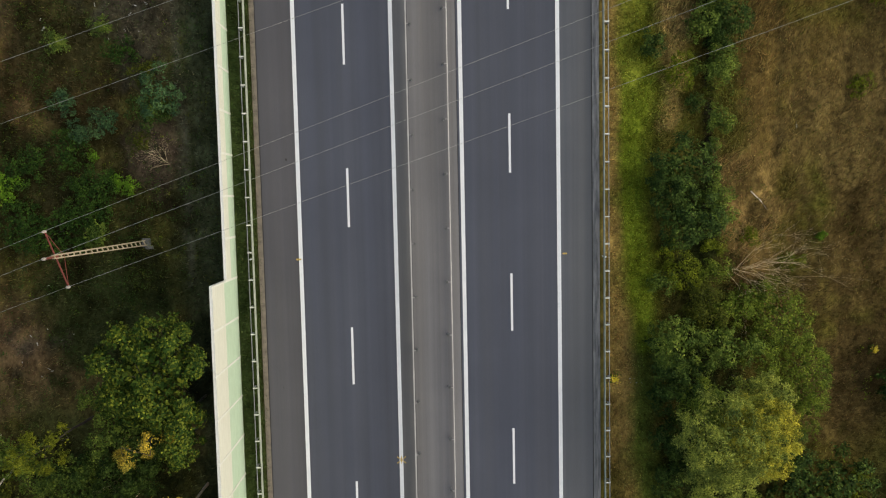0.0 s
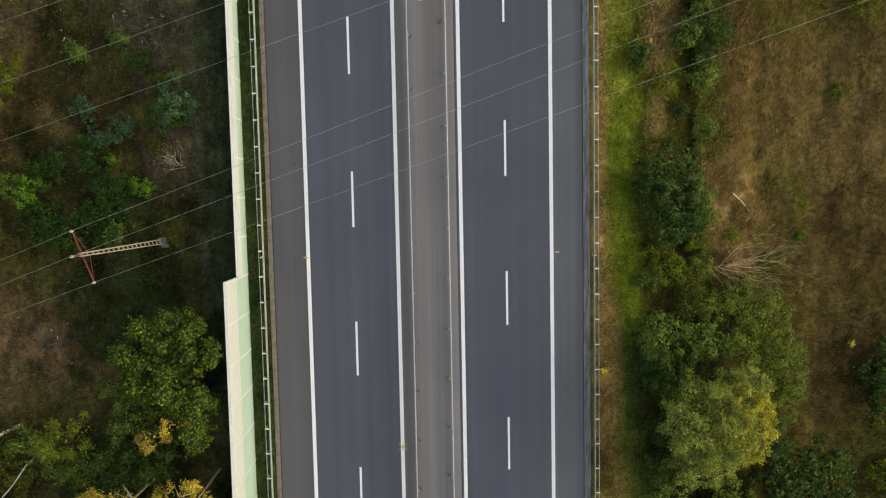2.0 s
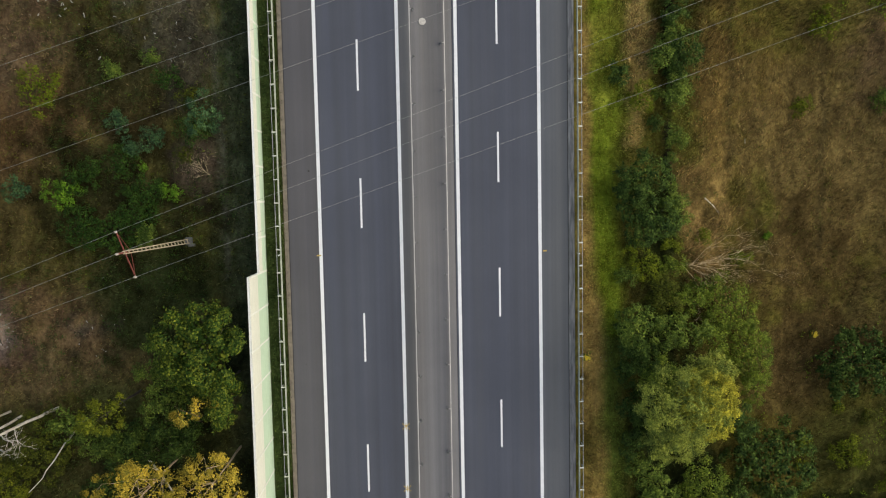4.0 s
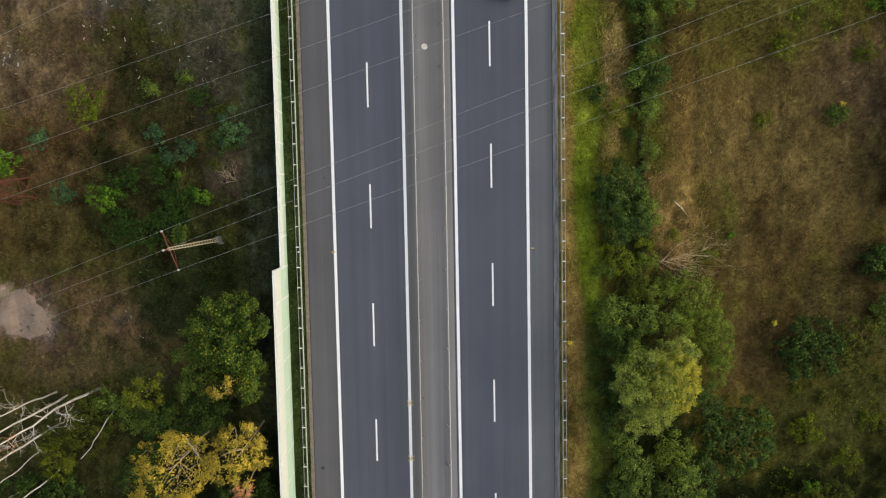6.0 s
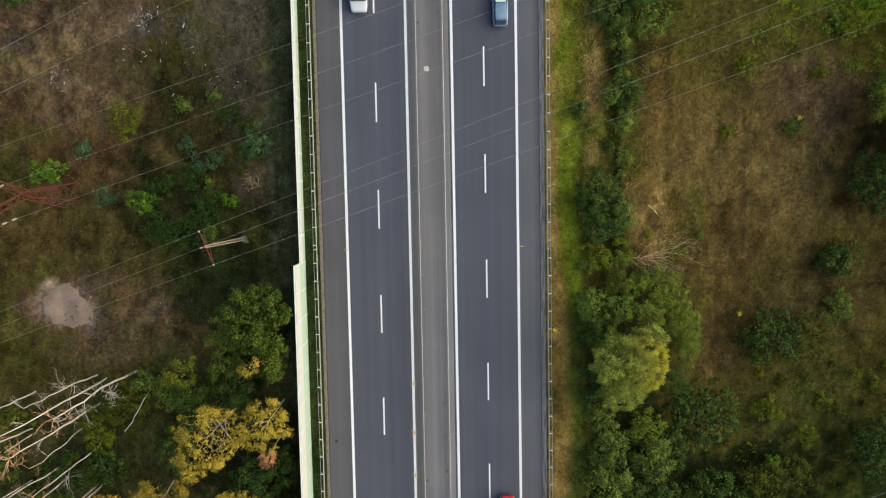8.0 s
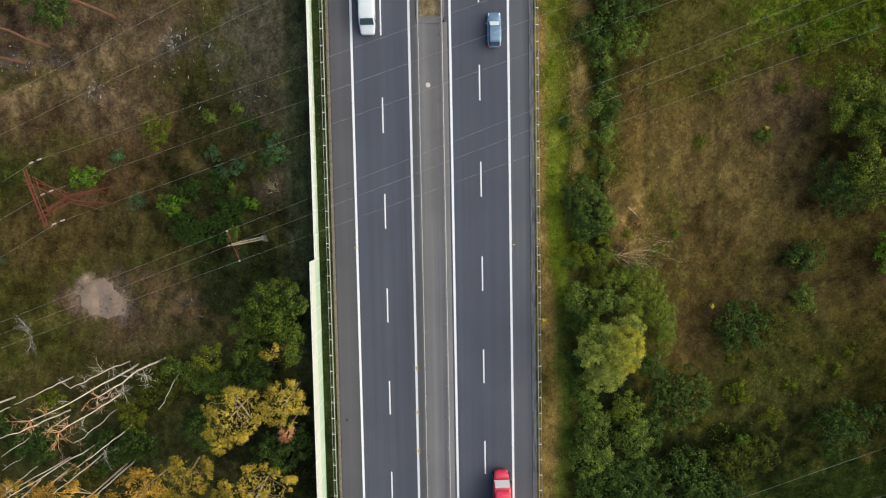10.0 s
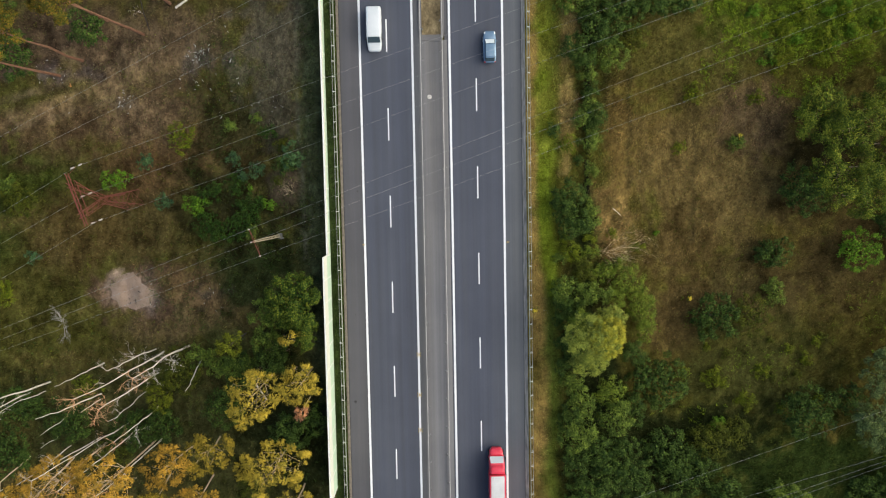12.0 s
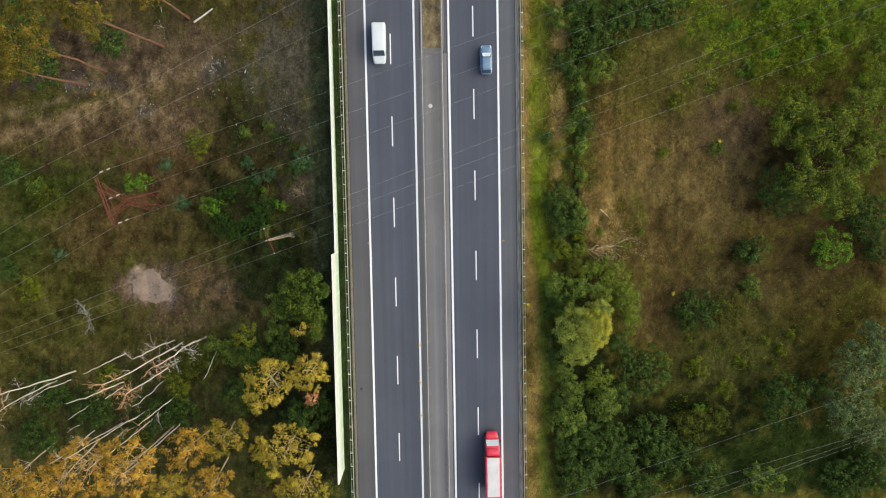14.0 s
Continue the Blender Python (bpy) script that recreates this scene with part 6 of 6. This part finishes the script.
def quad_plate(corners, thick=0.015):
    bm = bmesh.new()
    vs = [Vector(c) for c in corners]
    n = (vs[1] - vs[0]).cross(vs[2] - vs[0]).normalized() * thick
    a, b = [bm.verts.new(v) for v in vs], [bm.verts.new(v + n) for v in vs]
    bm.faces.new(a)
    bm.faces.new(b)
    for k in range(4):
        bm.faces.new((a[k], a[(k + 1) % 4], b[(k + 1) % 4], b[k]))
    return bm


def hatchback(x, y, turn, paint, label):
    car = thing("car", x, y, 0.005, label, "car")
    car.matrix_world = pose(x, y, 0.005, 0, 0, turn)
    part("body", loft([(-2.12, 0.62, 0.42, 0.86, 0.5), (-2.0, 0.80, 0.30, 0.98, 0.5), (-1.2, 0.88, 0.24, 1.02, 0.42), (0.2, 0.89, 0.22, 0.98, 0.42), (1.2, 0.87, 0.24, 0.92, 0.45), (1.9, 0.78, 0.30, 0.80, 0.5), (2.14, 0.58, 0.40, 0.66, 0.5)], 16), paint, car)
    part("cabin", loft([(-1.98, 0.62, 0.86, 1.05, 0.5), (-1.55, 0.68, 0.86, 1.40, 0.45), (-0.6, 0.68, 0.86, 1.48, 0.45), (0.25, 0.66, 0.86, 1.44, 0.45), (0.95, 0.70, 0.86, 0.99, 0.5)], 16), M["glass"], car)
    part("roof", loft([(-1.6, 0.58, 1.36, 1.42, 0.5), (-1.3, 0.62, 1.40, 1.475, 0.5), (-0.5, 0.63, 1.44, 1.515, 0.5), (0.2, 0.60, 1.40, 1.475, 0.5), (0.32, 0.54, 1.39, 1.44, 0.5)], 14), paint, car)
    part("windscreen", quad_plate([(-0.55, 0.36, 1.42), (0.55, 0.36, 1.42), (0.63, 0.94, 1.03), (-0.63, 0.94, 1.03)]), M["sky_pale_glass"], car)
    part("rear_window", quad_plate([(0.5, -1.62, 1.40), (-0.5, -1.62, 1.40), (-0.55, -1.98, 1.06), (0.55, -1.98, 1.06)]), M["glass"], car)
    for s in (-1, 1):
        part("headlight", loft([(1.72, 0.16, 0.60, 0.78, 0.6), (2.02, 0.10, 0.56, 0.70, 0.6)], 8), M["lamp_glass"], car, at=pose(s * 0.62, 0, 0.03))
        part("tail_light", boxed(-0.12, 0.12, -2.09, -1.96, 0.72, 0.92, bevel=0.02), M["tail"], car, at=pose(s * 0.66, 0, 0))
        part("mirror", boxed(-0.1, 0.1, 0.66, 0.80, 0.92, 1.04, bevel=0.03), paint, car, at=pose(s * 0.97, 0, 0))
        for wy in (-1.3, 1.32):
            wheel(car, s * 0.80, wy, 0.32)
    return car


hatchback(8.13, 22.4, 0, M["steel_blue"], "blue-grey hatchback driving on the asphalt lane")


def van(x, y, turn):
    ob = thing("van", x, y, 0.005, "white panel van with dark windscreen on the asphalt", "van")
    ob.matrix_world = pose(x, y, 0.005, 0, 0, turn)
    part("body", loft([(-2.75, 0.92, 0.35, 2.10, 0.25), (-2.6, 0.99, 0.30, 2.22, 0.22), (0.9, 0.99, 0.28, 2.24, 0.22), (1.35, 0.97, 0.28, 2.05, 0.25), (1.75, 0.96, 0.28, 1.45, 0.3), (2.0, 0.95, 0.28, 1.22, 0.32), (2.65, 0.86, 0.30, 1.02, 0.36), (2.85, 0.70, 0.38, 0.85, 0.4)], 20), M["white"], ob)
    part("windscreen", quad_plate([(-0.78, 1.22, 2.13), (0.78, 1.22, 2.13), (0.84, 1.82, 1.46), (-0.84, 1.82, 1.46)], 0.05), M["glass"], ob)
    part("rear_door", boxed(-0.85, 0.85, -2.80, -2.74, 0.5, 1.95, bevel=0.02), M["white"], ob)
    for s in (-1, 1):
        part("side_window", boxed(s * 0.93 - 0.06, s * 0.93 + 0.06, 0.65, 1.35, 1.30, 1.80, bevel=0.02), M["glass"], ob)
        part("headlight", loft([(2.3, 0.16, 0.66, 0.92, 0.6), (2.72, 0.10, 0.62, 0.80, 0.6)], 8), M["lamp_glass"], ob, at=pose(s * 0.68, 0, 0.02))
        part("mirror", boxed(-0.12, 0.12, 1.35, 1.47, 1.25, 1.6, bevel=0.03), M["rubber"], ob, at=pose(s * 1.1, 0, 0))
        for wy in (-1.75, 1.85):
            wheel(ob, s * 0.86, wy, 0.34)
    return ob


van(-7.45, 24.9, 180)


def lorry(x, y):
    ob = thing("lorry", x, y, 0.005, "red bonneted lorry with a long white-roofed load bed", "lorry")
    part("cab", loft([(-2.9, 1.06, 0.5, 2.75, 0.2), (-1.9, 1.08, 0.45, 2.8, 0.2), (-1.65, 1.06, 0.45, 2.7, 0.22), (-1.05, 1.02, 0.45, 1.75, 0.25), (-0.95, 1.0, 0.45, 1.5, 0.3)], 20), M["red"], ob)
    part("bonnet", loft([(-1.05, 0.98, 0.5, 1.62, 0.35), (-0.5, 0.95, 0.5, 1.55, 0.4), (-0.15, 0.84, 0.5, 1.42, 0.5), (0.05, 0.62, 0.55, 1.15, 0.6)], 20), M["red"], ob)
    part("windscreen", quad_plate([(-0.90, -1.62, 2.62), (0.90, -1.62, 2.62), (0.96, -1.02, 1.70), (-0.96, -1.02, 1.70)], 0.07), M["sky_pale_glass"], ob)
    part("roof_deflector", loft([(-2.85, 0.98, 2.7, 3.35, 0.3), (-2.3, 0.92, 2.7, 3.2, 0.3), (-1.85, 0.78, 2.7, 2.88, 0.4)], 14), M["red"], ob)
    part("chassis", boxed(-0.5, 0.5, -9.3, -0.6, 0.55, 0.85, bevel=0.02), M["rubber"], ob)
    part("load_body", boxed(-1.12, 1.12, -9.35, -3.1, 0.95, 3.30, bevel=0.05), M["red"], ob)
    part("load_cover", boxed(-0.92, 0.92, -9.2, -3.2, 3.29, 3.37, bevel=0.03), M["sheet"], ob, "white tarpaulin load cover")
    for s in (-1, 1):
        part("mirror", boxed(-0.1, 0.1, -1.25, -1.1, 1.7, 2.3, bevel=0.03), M["rubber"], ob, at=pose(s * 1.2, 0, 0))
        part("headlight", boxed(-0.14, 0.14, -0.2, -0.04, 0.8, 1.05, bevel=0.03), M["lamp_glass"], ob, at=pose(s * 0.66, 0, 0))
        for wy in (-0.9, -6.4, -7.6, -8.7):
            wheel(ob, s * 0.96, wy, 0.48, 0.28)
    return ob


lorry(8.25, -33.25)
